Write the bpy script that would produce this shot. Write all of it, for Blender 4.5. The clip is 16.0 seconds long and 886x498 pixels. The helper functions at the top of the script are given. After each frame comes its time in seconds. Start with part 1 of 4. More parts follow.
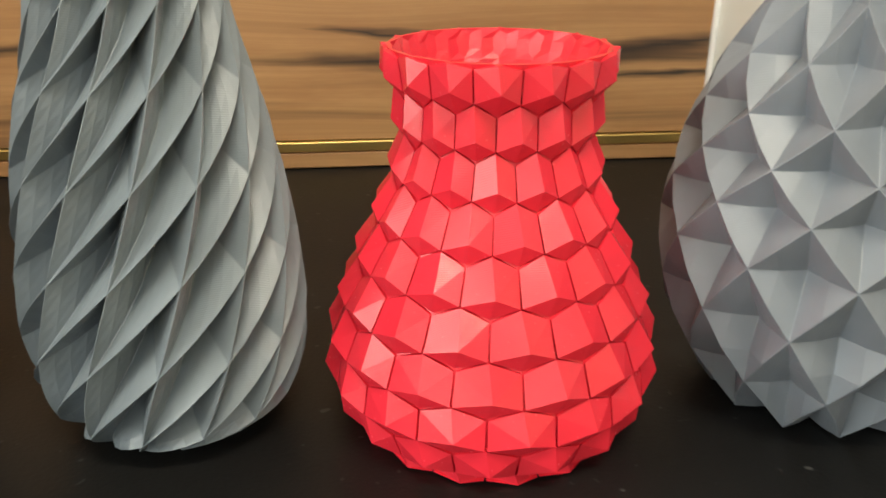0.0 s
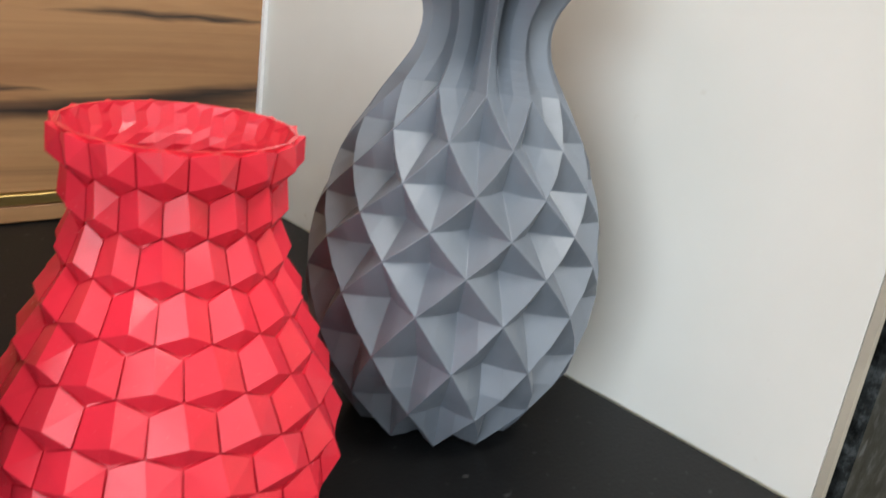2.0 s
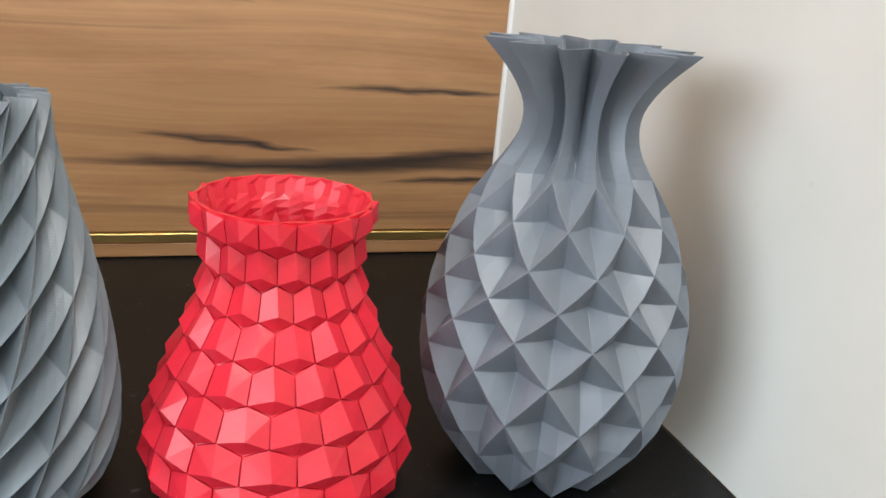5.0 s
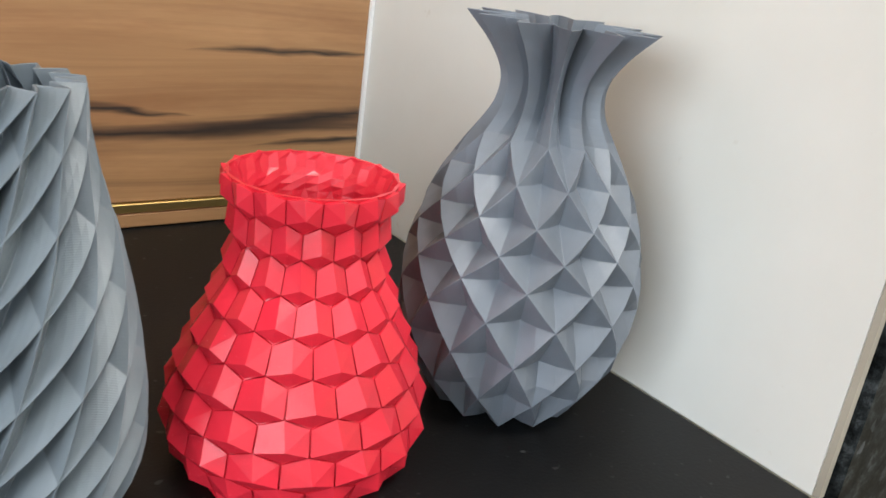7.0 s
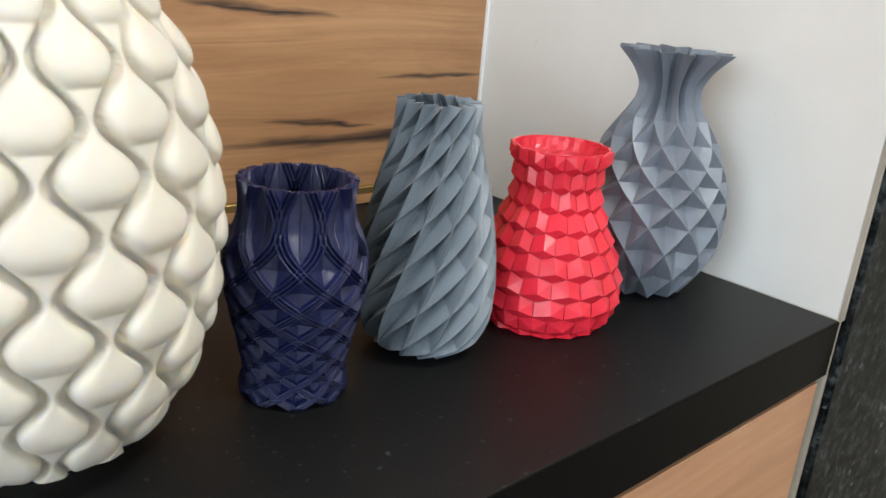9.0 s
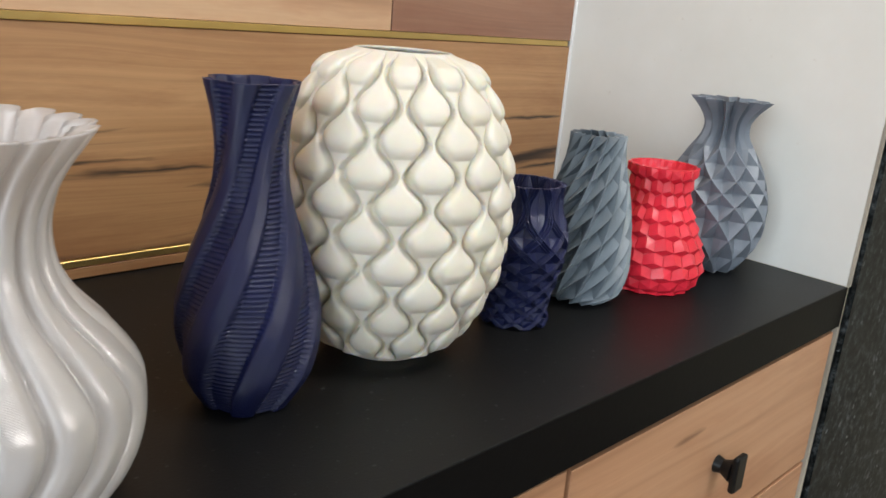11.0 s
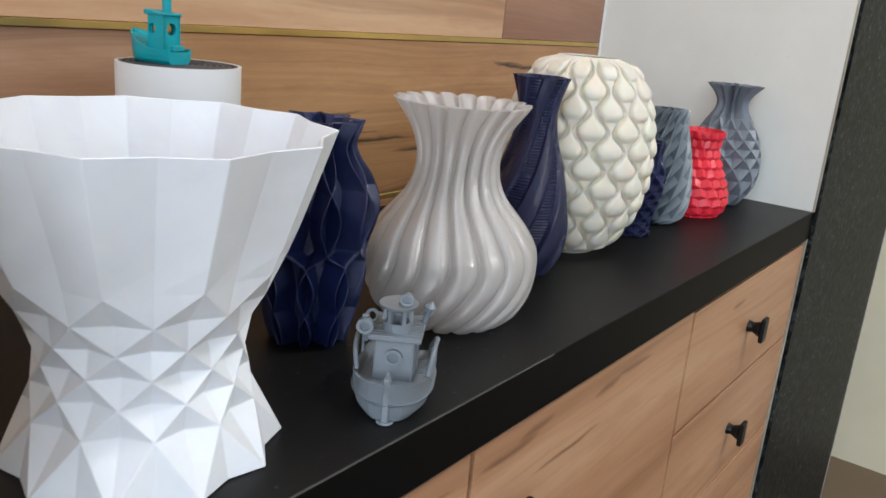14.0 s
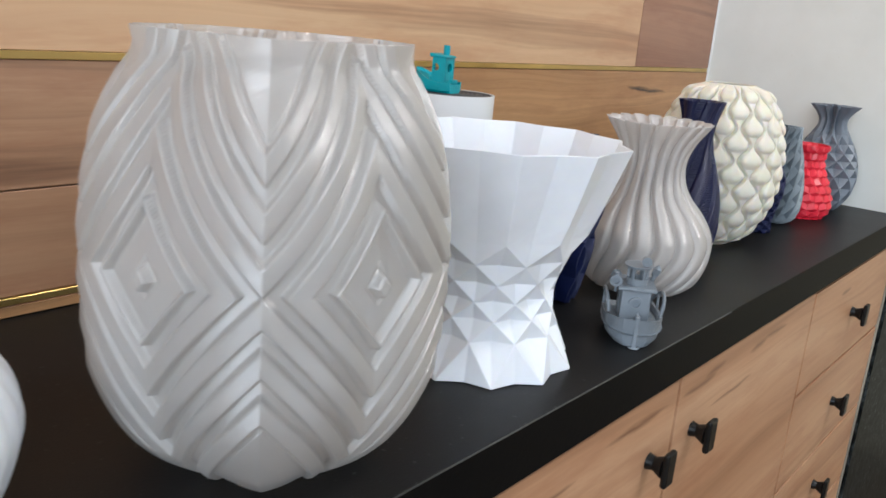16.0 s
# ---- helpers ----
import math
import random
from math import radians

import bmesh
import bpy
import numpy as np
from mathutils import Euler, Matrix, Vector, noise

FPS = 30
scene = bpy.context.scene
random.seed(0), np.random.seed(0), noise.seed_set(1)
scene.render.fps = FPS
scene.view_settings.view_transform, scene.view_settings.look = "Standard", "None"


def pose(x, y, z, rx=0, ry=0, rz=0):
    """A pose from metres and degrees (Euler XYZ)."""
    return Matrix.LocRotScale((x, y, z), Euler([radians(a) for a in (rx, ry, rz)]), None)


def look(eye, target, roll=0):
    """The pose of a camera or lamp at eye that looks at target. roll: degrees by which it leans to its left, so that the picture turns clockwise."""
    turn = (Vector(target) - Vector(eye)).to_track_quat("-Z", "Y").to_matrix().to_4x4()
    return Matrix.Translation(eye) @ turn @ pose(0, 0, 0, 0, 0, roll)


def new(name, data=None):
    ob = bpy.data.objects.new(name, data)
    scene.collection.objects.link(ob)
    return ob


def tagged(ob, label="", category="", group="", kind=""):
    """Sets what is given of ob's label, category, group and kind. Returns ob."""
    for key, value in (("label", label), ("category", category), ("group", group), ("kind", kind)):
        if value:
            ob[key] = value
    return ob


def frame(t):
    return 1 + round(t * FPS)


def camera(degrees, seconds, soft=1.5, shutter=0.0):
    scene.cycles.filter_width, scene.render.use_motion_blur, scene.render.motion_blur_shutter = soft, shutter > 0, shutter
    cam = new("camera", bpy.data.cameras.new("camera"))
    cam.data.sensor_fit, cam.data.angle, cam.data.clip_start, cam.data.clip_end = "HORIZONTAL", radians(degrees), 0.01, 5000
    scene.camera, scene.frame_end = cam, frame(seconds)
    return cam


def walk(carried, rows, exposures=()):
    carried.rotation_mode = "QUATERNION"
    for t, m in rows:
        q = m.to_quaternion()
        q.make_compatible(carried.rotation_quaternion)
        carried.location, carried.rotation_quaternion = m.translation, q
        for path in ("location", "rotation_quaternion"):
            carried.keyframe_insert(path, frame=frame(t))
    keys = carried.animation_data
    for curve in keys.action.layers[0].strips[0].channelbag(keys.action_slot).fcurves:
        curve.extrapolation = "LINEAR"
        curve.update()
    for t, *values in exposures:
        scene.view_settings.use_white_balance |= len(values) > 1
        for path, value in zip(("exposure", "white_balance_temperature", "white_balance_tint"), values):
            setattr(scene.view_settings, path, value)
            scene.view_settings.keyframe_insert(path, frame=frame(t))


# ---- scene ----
cam = camera(56.5, 16.0, soft=1.6, shutter=0.3)
PATH = [
    (0, (-0.174, -0.377, 0.118), (0.05, 1.449, -0.667), 0.4),
    (0.5, (-0.193, -0.381, 0.118), (0.355, 1.369, -0.68), 1.6),
    (1, (-0.221, -0.377, 0.119), (0.708, 1.209, -0.669), 4.0),
    (1.5, (-0.237, -0.364, 0.12), (1.01, 1.008, -0.633), 7.5),
    (2, (-0.218, -0.36, 0.127), (1.123, 0.978, -0.515), 8.2),
    (2.5, (-0.207, -0.374, 0.141), (1.01, 1.109, -0.426), 5.9),
    (3, (-0.21, -0.402, 0.152), (0.807, 1.219, -0.432), 3.6),
    (3.5, (-0.195, -0.423, 0.155), (0.546, 1.332, -0.456), 2.6),
    (6, (-0.166, -0.411, 0.149), (0.431, 1.38, -0.512), 5.5),
    (6.5, (-0.218, -0.394, 0.152), (0.819, 1.177, -0.524), 8.0),
    (7, (-0.249, -0.396, 0.153), (0.935, 1.061, -0.536), 8.1),
    (7.5, (-0.277, -0.46, 0.17), (0.829, 1.072, -0.486), 6.3),
    (8, (-0.342, -0.507, 0.172), (0.741, 1.055, -0.452), 6.0),
    (8.5, (-0.398, -0.483, 0.162), (0.75, 1.032, -0.463), 4.7),
    (9, (-0.452, -0.457, 0.17), (0.838, 0.921, -0.49), 5.0),
    (9.5, (-0.5, -0.487, 0.175), (0.831, 0.875, -0.435), 4.8),
    (10, (-0.56, -0.502, 0.178), (0.76, 0.884, -0.4), 4.8),
    (12.5, (-0.821, -0.508, 0.19), (0.641, 0.746, -0.349), 5.4),
    (13, (-0.881, -0.491, 0.185), (0.583, 0.759, -0.358), 5.4),
    (13.5, (-0.953, -0.484, 0.189), (0.567, 0.688, -0.372), 5.1),
    (14, (-1.007, -0.507, 0.19), (0.548, 0.619, -0.371), 5.1),
    (14.5, (-1.051, -0.517, 0.195), (0.487, 0.635, -0.358), 5.3),
    (15, (-1.105, -0.526, 0.193), (0.397, 0.677, -0.349), 5.3),
    (15.5, (-1.16, -0.515, 0.197), (0.34, 0.696, -0.336), 5.0),
    (16, (-1.218, -0.506, 0.199), (0.282, 0.705, -0.332), 4.8),
]
walk(cam, [(t, look(eye, target, roll)) for t, eye, target, roll in PATH],
     [(0.0, 0.32, 7900, 6), (0.5, 0.3, 7600, 7), (1.0, 0.2, 6900, 10), (1.5, 0.1, 6500, 10), (3.0, 0.0, 6500, 10), (6.0, 0.1, 6500, 10), (8.0, 0.08, 6400, 10), (9.0, -0.02, 6300, 10), (9.5, -0.1, 6350, 10), (10.0, -0.15, 6400, 10), (13.0, -0.22, 6400, 10), (13.5, -0.38, 6300, 10), (14.2, -0.36, 6200, 10), (15.0, -0.28, 6150, 10), (16.0, -0.27, 6150, 10)])

# ---------------------------------------------------------------- light
world = bpy.data.worlds.new("world")
scene.world = world
world.use_nodes = True
wn = world.node_tree
sky = wn.nodes.new("ShaderNodeTexSky")
sky.sky_type = "NISHITA"
sky.sun_disc = False
sky.sun_elevation = radians(40)
sky.sun_rotation = radians(200)
wn.links.new(sky.outputs[0], wn.nodes["Background"].inputs[0])
wn.nodes["Background"].inputs[1].default_value = 0.1

# the room around the sideboard
ROOM_X0, ROOM_X1, ROOM_Y0, FLOOR_Z, CEIL_Z = -3.4, 1.2, -3.0, -0.85, 1.75


def area_lamp(name, m, sx, sy, power, colour):
    data = bpy.data.lights.new(name, "AREA")
    data.shape, data.size, data.size_y = "RECTANGLE", sx, sy
    data.energy, data.color = power, colour
    ob = new(name, data)
    ob.matrix_world = m
    return ob


WINDOW_Z0, WINDOW_Z1, WINDOW_Y0, WINDOW_Y1 = 0.1, 1.6, -2.8, -0.5
SOUTH_X0, SOUTH_X1, SOUTH_Z0, SOUTH_Z1 = -1.7, 0.6, 0.45, 1.65
# south lamp: an added daylight fill from the front, its source unseen
area_lamp("south_fill_light", pose((SOUTH_X0 + SOUTH_X1) / 2, ROOM_Y0 + 0.01, (SOUTH_Z0 + SOUTH_Z1) / 2, 90, 0, 0), SOUTH_X1 - SOUTH_X0, SOUTH_Z1 - SOUTH_Z0, 20, (0.86, 0.93, 1.0))
area_lamp("west_window_light", pose(ROOM_X0 + 0.01, (WINDOW_Y0 + WINDOW_Y1) / 2, (WINDOW_Z0 + WINDOW_Z1) / 2, 90, 0, -90), WINDOW_Y1 - WINDOW_Y0, WINDOW_Z1 - WINDOW_Z0, 88, (0.84, 0.92, 1.0))
area_lamp("ceiling_lamp_light", look((-0.05, -1.0, CEIL_Z - 0.06), (-0.05, -1.0, 0)), 0.7, 0.25, 24, (1.0, 0.985, 0.96))

# ---------------------------------------------------------------- materials


def material(name):
    m = bpy.data.materials.new(name)
    m.use_nodes = True
    nt = m.node_tree
    return m, nt, nt.nodes["Principled BSDF"]


def node(nt, kind, **values):
    n = nt.nodes.new(kind)
    for key, value in values.items():
        n.inputs[key.replace("_", " ")].default_value = value
    return n


def coords(nt, scale=(1, 1, 1), rotation=(0, 0, 0), space="Object"):
    tc = nt.nodes.new("ShaderNodeTexCoord")
    mp = nt.nodes.new("ShaderNodeMapping")
    mp.inputs["Scale"].default_value = scale
    mp.inputs["Rotation"].default_value = rotation
    nt.links.new(tc.outputs[space], mp.inputs["Vector"])
    return mp.outputs["Vector"]


def noise_tex(nt, vec, scale, detail=4.0, rough=0.55, distortion=0.0):
    n = node(nt, "ShaderNodeTexNoise", Scale=scale, Detail=detail, Roughness=rough, Distortion=distortion)
    nt.links.new(vec, n.inputs["Vector"])
    return n.outputs["Fac"]


def ramp(nt, fac, stops):
    r = nt.nodes.new("ShaderNodeValToRGB")
    el = r.color_ramp.elements
    while len(el) < len(stops):
        el.new(0.5)
    for e, (p, c) in zip(el, stops):
        e.position = p
        e.color = (*c, 1) if len(c) == 3 else c
    nt.links.new(fac, r.inputs["Fac"])
    return r.outputs["Color"]


def mix(nt, fac, a, b, mode="MIX"):
    n = nt.nodes.new("ShaderNodeMix")
    n.data_type, n.blend_type = "RGBA", mode
    for socket, value in ((n.inputs[0], fac), (n.inputs[6], a), (n.inputs[7], b)):
        if isinstance(value, (int, float)):
            socket.default_value = value
        elif isinstance(value, tuple):
            socket.default_value = (*value, 1)
        else:
            nt.links.new(value, socket)
    return n.outputs[2]


def bump(nt, bsdf, height, strength, distance):
    b = node(nt, "ShaderNodeBump", Strength=strength, Distance=distance)
    nt.links.new(height, b.inputs["Height"])
    nt.links.new(b.outputs["Normal"], bsdf.inputs["Normal"])


def plastic(name, colour, rough=0.4, layer=0.00032, relief=0.25, spec=0.5, sss=0.0, spread=0.12, alpha=1.0, transmission=0.0, sheen=0.0):
    """Printed plastic: fine layer lines, uneven gloss, slight mottling."""
    m, nt, p = material(name)
    vec = coords(nt)
    big = noise_tex(nt, vec, 45.0, 3.0)
    fine = noise_tex(nt, vec, 900.0, 2.0)
    dark = tuple(c * (1 - spread) for c in colour)
    light = tuple(min(1, c * (1 + spread)) for c in colour)
    nt.links.new(ramp(nt, big, [(0.3, dark), (0.7, light)]), p.inputs["Base Color"])
    p.inputs["Roughness"].default_value = rough
    rr = node(nt, "ShaderNodeMapRange", To_Min=rough - 0.06, To_Max=rough + 0.1)
    nt.links.new(fine, rr.inputs["Value"])
    nt.links.new(rr.outputs[0], p.inputs["Roughness"])
    p.inputs["Specular IOR Level"].default_value = spec
    if sss:
        p.inputs["Subsurface Weight"].default_value = sss
        p.inputs["Subsurface Radius"].default_value = (0.007, 0.005, 0.0028)
    p.inputs["Transmission Weight"].default_value = transmission
    p.inputs["Sheen Weight"].default_value = sheen
    wave = node(nt, "ShaderNodeTexWave", Scale=1.0, Distortion=0.6, Detail=1.0)
    wave.wave_type, wave.bands_direction = "BANDS", "Z"
    wave.inputs["Detail Scale"].default_value = 0.2
    nt.links.new(coords(nt, (0.02 / layer / 20, 0.02 / layer / 20, 0.314 / layer)), wave.inputs["Vector"])
    h = mix(nt, 0.35, wave.outputs["Color"], fine)
    bump(nt, p, h, relief, layer)
    return m


def math_node(nt, op, a, b=None):
    n = nt.nodes.new("ShaderNodeMath")
    n.operation = op
    for socket, value in zip(n.inputs, (a, b)):
        if isinstance(value, (int, float)):
            socket.default_value = value
        elif value is not None:
            nt.links.new(value, socket)
    return n.outputs[0]


# dark grain streaks of the wall cladding: middle x, half length, height, slope, thickness
STREAKS = ((-0.11, 0.13, 0.050, 0.0, 0.0055), (-0.03, 0.07, 0.055, 0.10, 0.0045), (-0.045, 0.06, 0.088, 0.0, 0.0028), (-0.02, 0.05, 0.041, 0.02, 0.003), (-0.19, 0.06, 0.134, -0.05, 0.003), (-0.145, 0.05, 0.0615, -0.05, 0.0022),
           (-0.52, 0.10, 0.0745, 0.0, 0.0022), (-0.53, 0.09, 0.089, 0.05, 0.0028), (-0.34, 0.07, 0.055, 0.05, 0.004), (-0.43, 0.06, 0.068, 0.0, 0.003))


# brown knot marks of the drawer and door fronts, in the same terms
KNOTS = ((-0.465, 0.035, -0.050, 0.0, 0.0040), (-0.508, 0.022, -0.053, 0.05, 0.0045), (-0.605, 0.022, -0.044, 0.05, 0.0045), (-0.635, 0.035, -0.048, 0.0, 0.0035), (-0.735, 0.05, -0.048, 0.0, 0.0042), (-0.222, 0.022, -0.060, 0.0, 0.0032), (-0.56, 0.05, -0.075, 0.0, 0.0025), (-0.86, 0.05, -0.06, 0.0, 0.004))


def wood(name, tones, streak, scale=1.0, streak_at=(0.60, 0.70), gloss=0.45, seed=0.0, bands=(), lines=0.26, band_colour=(0.035, 0.022, 0.016)):
    """Laminate with long grain along x, darker streaks and knots."""
    m, nt, p = material(name)
    tc = nt.nodes.new("ShaderNodeTexCoord")
    mp = nt.nodes.new("ShaderNodeMapping")
    mp.inputs["Location"].default_value = (seed, seed * 0.7, seed * 1.3)
    mp.inputs["Scale"].default_value = (1.0 * scale, 6.0 * scale, 6.0 * scale)
    nt.links.new(tc.outputs["Object"], mp.inputs["Vector"])
    vec = mp.outputs["Vector"]
    warp = noise_tex(nt, vec, 2.2, 2.0)
    comb = node(nt, "ShaderNodeVectorMath")
    comb.operation = "MULTIPLY_ADD"
    comb.inputs[1].default_value = (0.0, 0.0, 0.28)
    nt.links.new(warp, comb.inputs[0])
    nt.links.new(vec, comb.inputs[2])
    v2 = comb.outputs[0]
    stretch = nt.nodes.new("ShaderNodeMapping")
    stretch.inputs["Scale"].default_value = (0.5, 1.0, 1.0)
    nt.links.new(v2, stretch.inputs["Vector"])
    broad = noise_tex(nt, stretch.outputs[0], 2.6, 4.0, 0.6)
    fine = node(nt, "ShaderNodeMapping", Scale=(0.25, 5.0, 5.0))
    nt.links.new(v2, fine.inputs["Vector"])
    grain = noise_tex(nt, fine.outputs[0], 9.0, 5.0, 0.65)
    base = ramp(nt, broad, [(0.25, tones[0]), (0.48, tones[1]), (0.62, tones[2]), (0.8, tones[1])])
    base = mix(nt, lines, base, ramp(nt, grain, [(0.3, tuple(c * 0.62 for c in tones[0])), (0.7, tones[2])]))
    patch = noise_tex(nt, vec, 5.5, 5.0, 0.7)
    base = mix(nt, ramp(nt, patch, [(0.46, (0, 0, 0)), (0.66, (0.5, 0.5, 0.5))]), base, tuple(c * f for c, f in zip(tones[0], (0.88, 0.72, 0.68))))
    st = node(nt, "ShaderNodeMapping", Scale=(0.33, 1.6, 1.6))
    st.inputs["Location"].default_value = (3.1 + seed, 0.4, 1.7)
    nt.links.new(v2, st.inputs["Vector"])
    sfac = noise_tex(nt, st.outputs[0], 3.4, 5.0, 0.6, 0.3)
    mask = ramp(nt, sfac, [(streak_at[0], (0, 0, 0)), (streak_at[1], (1, 1, 1))])
    base = mix(nt, mask, base, streak)
    if bands:
        sep = nt.nodes.new("ShaderNodeSeparateXYZ")
        nt.links.new(tc.outputs["Object"], sep.inputs[0])
        wob = noise_tex(nt, mp.outputs["Vector"], 3.0, 5.0, 0.65)
        for x_mid, half, z_mid, tilt, thick in bands:
            zz = math_node(nt, "SUBTRACT", sep.outputs["Z"], z_mid)
            dx = math_node(nt, "SUBTRACT", sep.outputs["X"], x_mid)
            zz = math_node(nt, "SUBTRACT", zz, math_node(nt, "MULTIPLY", dx, tilt))
            zz = math_node(nt, "ADD", zz, math_node(nt, "MULTIPLY", math_node(nt, "SUBTRACT", wob, 0.5), 0.03))
            a = math_node(nt, "DIVIDE", math_node(nt, "ABSOLUTE", zz), thick)
            c = math_node(nt, "POWER", math_node(nt, "DIVIDE", math_node(nt, "ABSOLUTE", dx), half), 3.0)
            k = math_node(nt, "SUBTRACT", 1.0, math_node(nt, "ADD", a, c))
            k = math_node(nt, "MULTIPLY", k, math_node(nt, "ADD", grain, 0.55))
            k.node.use_clamp = True
            base = mix(nt, k, base, band_colour)
    nt.links.new(base, p.inputs["Base Color"])
    p.inputs["Roughness"].default_value = gloss
    bump(nt, p, grain, 0.12, 0.0004)
    return m


M_RED = plastic("red_plastic", (0.70, 0.024, 0.046), 0.22, 0.0003, 0.16)
M_GREY = plastic("grey_plastic", (0.152, 0.182, 0.206), 0.36, 0.0003, 0.12)
M_GREY_DARK = plastic("slate_grey_plastic", (0.155, 0.178, 0.208), 0.38, 0.0003, 0.12)
M_NAVY = plastic("navy_plastic", (0.007, 0.011, 0.058), 0.28, 0.0003, 0.4)
M_NAVY_B = plastic("dark_blue_plastic", (0.0045, 0.0075, 0.046), 0.34, 0.0003, 0.5)
M_NAVY_C = plastic("deep_blue_plastic", (0.008, 0.014, 0.066), 0.34, 0.0003, 0.4)
M_CREAM = plastic("cream_plastic", (0.70, 0.66, 0.565), 0.5, 0.0003, 0.2, sss=0.6, spread=0.04)
M_WHITE = plastic("white_plastic", (0.79, 0.81, 0.85), 0.42, 0.0003, 0.07, sss=0.1, spread=0.03)
M_TEAL = plastic("teal_plastic", (0.0, 0.33, 0.39), 0.36, 0.0003, 0.3)
M_BOAT = plastic("light_grey_plastic", (0.185, 0.212, 0.240), 0.34, 0.0003, 0.3)


def pearl(name, colour, rough, see, silk):
    """Silky, half clear filament with fine rings."""
    m, nt, p = material(name)
    vec = coords(nt)
    big = noise_tex(nt, vec, 30.0, 3.0)
    nt.links.new(ramp(nt, big, [(0.3, tuple(c * 0.93 for c in colour)), (0.7, colour)]), p.inputs["Base Color"])
    p.inputs["Roughness"].default_value = rough
    p.inputs["Metallic"].default_value = silk
    p.inputs["Sheen Weight"].default_value = 0.2
    p.inputs["Coat Weight"].default_value = 0.65
    p.inputs["Coat Roughness"].default_value = 0.16
    wave = node(nt, "ShaderNodeTexWave", Scale=1.0, Distortion=0.4, Detail=1.0)
    wave.wave_type, wave.bands_direction = "BANDS", "Z"
    nt.links.new(coords(nt, (3, 3, 0.314 / 0.0004)), wave.inputs["Vector"])
    bump(nt, p, wave.outputs["Color"], 0.42, 0.0003)
    tr = nt.nodes.new("ShaderNodeBsdfTranslucent")
    tr.inputs["Color"].default_value = (*colour, 1)
    cl = nt.nodes.new("ShaderNodeBsdfTransparent")
    cl.inputs["Color"].default_value = (0.93, 0.92, 0.9, 1)
    a = nt.nodes.new("ShaderNodeMixShader")
    a.inputs[0].default_value = 0.25
    b = nt.nodes.new("ShaderNodeMixShader")
    b.inputs[0].default_value = see
    out = nt.nodes["Material Output"]
    nt.links.new(p.outputs[0], a.inputs[1])
    nt.links.new(tr.outputs[0], a.inputs[2])
    nt.links.new(a.outputs[0], b.inputs[1])
    nt.links.new(cl.outputs[0], b.inputs[2])
    nt.links.new(b.outputs[0], out.inputs["Surface"])
    return m


M_PEARL = pearl("pearl_filament", (0.82, 0.79, 0.77), 0.24, 0.38, 0.30)
M_CLEAR = pearl("clear_filament", (0.86, 0.855, 0.85), 0.28, 0.54, 0.42)

M_WALL_WOOD = wood("wall_laminate", ((0.286, 0.139, 0.058), (0.438, 0.23, 0.1), (0.534, 0.302, 0.142)), (0.118, 0.061, 0.033), 1.0, (0.54, 0.66), bands=STREAKS, lines=0.36)
M_WALL_WOOD_B = wood("wall_laminate_light", ((0.494, 0.288, 0.154), (0.582, 0.355, 0.201), (0.626, 0.408, 0.242)), (0.235, 0.118, 0.062), 0.8, (0.58, 0.74), seed=5.2, lines=0.16)
M_WALL_WOOD_C = wood("wall_laminate_brown", ((0.247, 0.122, 0.073), (0.327, 0.168, 0.101), (0.388, 0.208, 0.126)), (0.127, 0.064, 0.042), 0.8, (0.55, 0.70), seed=9.4)
M_WALL_WOOD_D = wood("wall_laminate_mid", ((0.291, 0.152, 0.085), (0.397, 0.221, 0.126), (0.459, 0.270, 0.159)), (0.157, 0.079, 0.046), 0.9, (0.55, 0.68), seed=3.3, lines=0.22)
M_FRONT = wood("drawer_laminate", ((0.34, 0.165, 0.082), (0.47, 0.255, 0.140), (0.53, 0.315, 0.185)), (0.27, 0.128, 0.064), 0.8, (0.55, 0.72), seed=2.7, lines=0.20, bands=KNOTS, band_colour=(0.20, 0.095, 0.048))


def plain(name, colour, rough, relief=0.1, size=220.0, metal=0.0, spread=0.08, spec=0.5):
    m, nt, p = material(name)
    vec = coords(nt)
    big = noise_tex(nt, vec, 6.0, 4.0)
    nt.links.new(ramp(nt, big, [(0.3, tuple(c * (1 - spread) for c in colour)), (0.7, tuple(min(1, c * (1 + spread)) for c in colour))]), p.inputs["Base Color"])
    p.inputs["Roughness"].default_value = rough
    p.inputs["Metallic"].default_value = metal
    p.inputs["Specular IOR Level"].default_value = spec
    bump(nt, p, noise_tex(nt, vec, size, 3.0), relief, 0.0006)
    return m


def black_top():
    m, nt, p = material("black_laminate")
    vec = coords(nt)
    big = noise_tex(nt, vec, 9.0, 4.0)
    fine = noise_tex(nt, vec, 700.0, 2.0)
    dust = noise_tex(nt, vec, 240.0, 1.0)
    base = ramp(nt, big, [(0.3, (0.0045, 0.0045, 0.0045)), (0.75, (0.008, 0.008, 0.008))])
    base = mix(nt, ramp(nt, dust, [(0.70, (0, 0, 0)), (0.76, (0.35, 0.35, 0.35))]), base, (0.10, 0.10, 0.10))
    nt.links.new(base, p.inputs["Base Color"])
    rr = node(nt, "ShaderNodeMapRange", To_Min=0.40, To_Max=0.52)
    nt.links.new(big, rr.inputs["Value"])
    nt.links.new(rr.outputs[0], p.inputs["Roughness"])
    p.inputs["Specular IOR Level"].default_value = 0.24
    bump(nt, p, fine, 0.25, 0.0003)
    return m


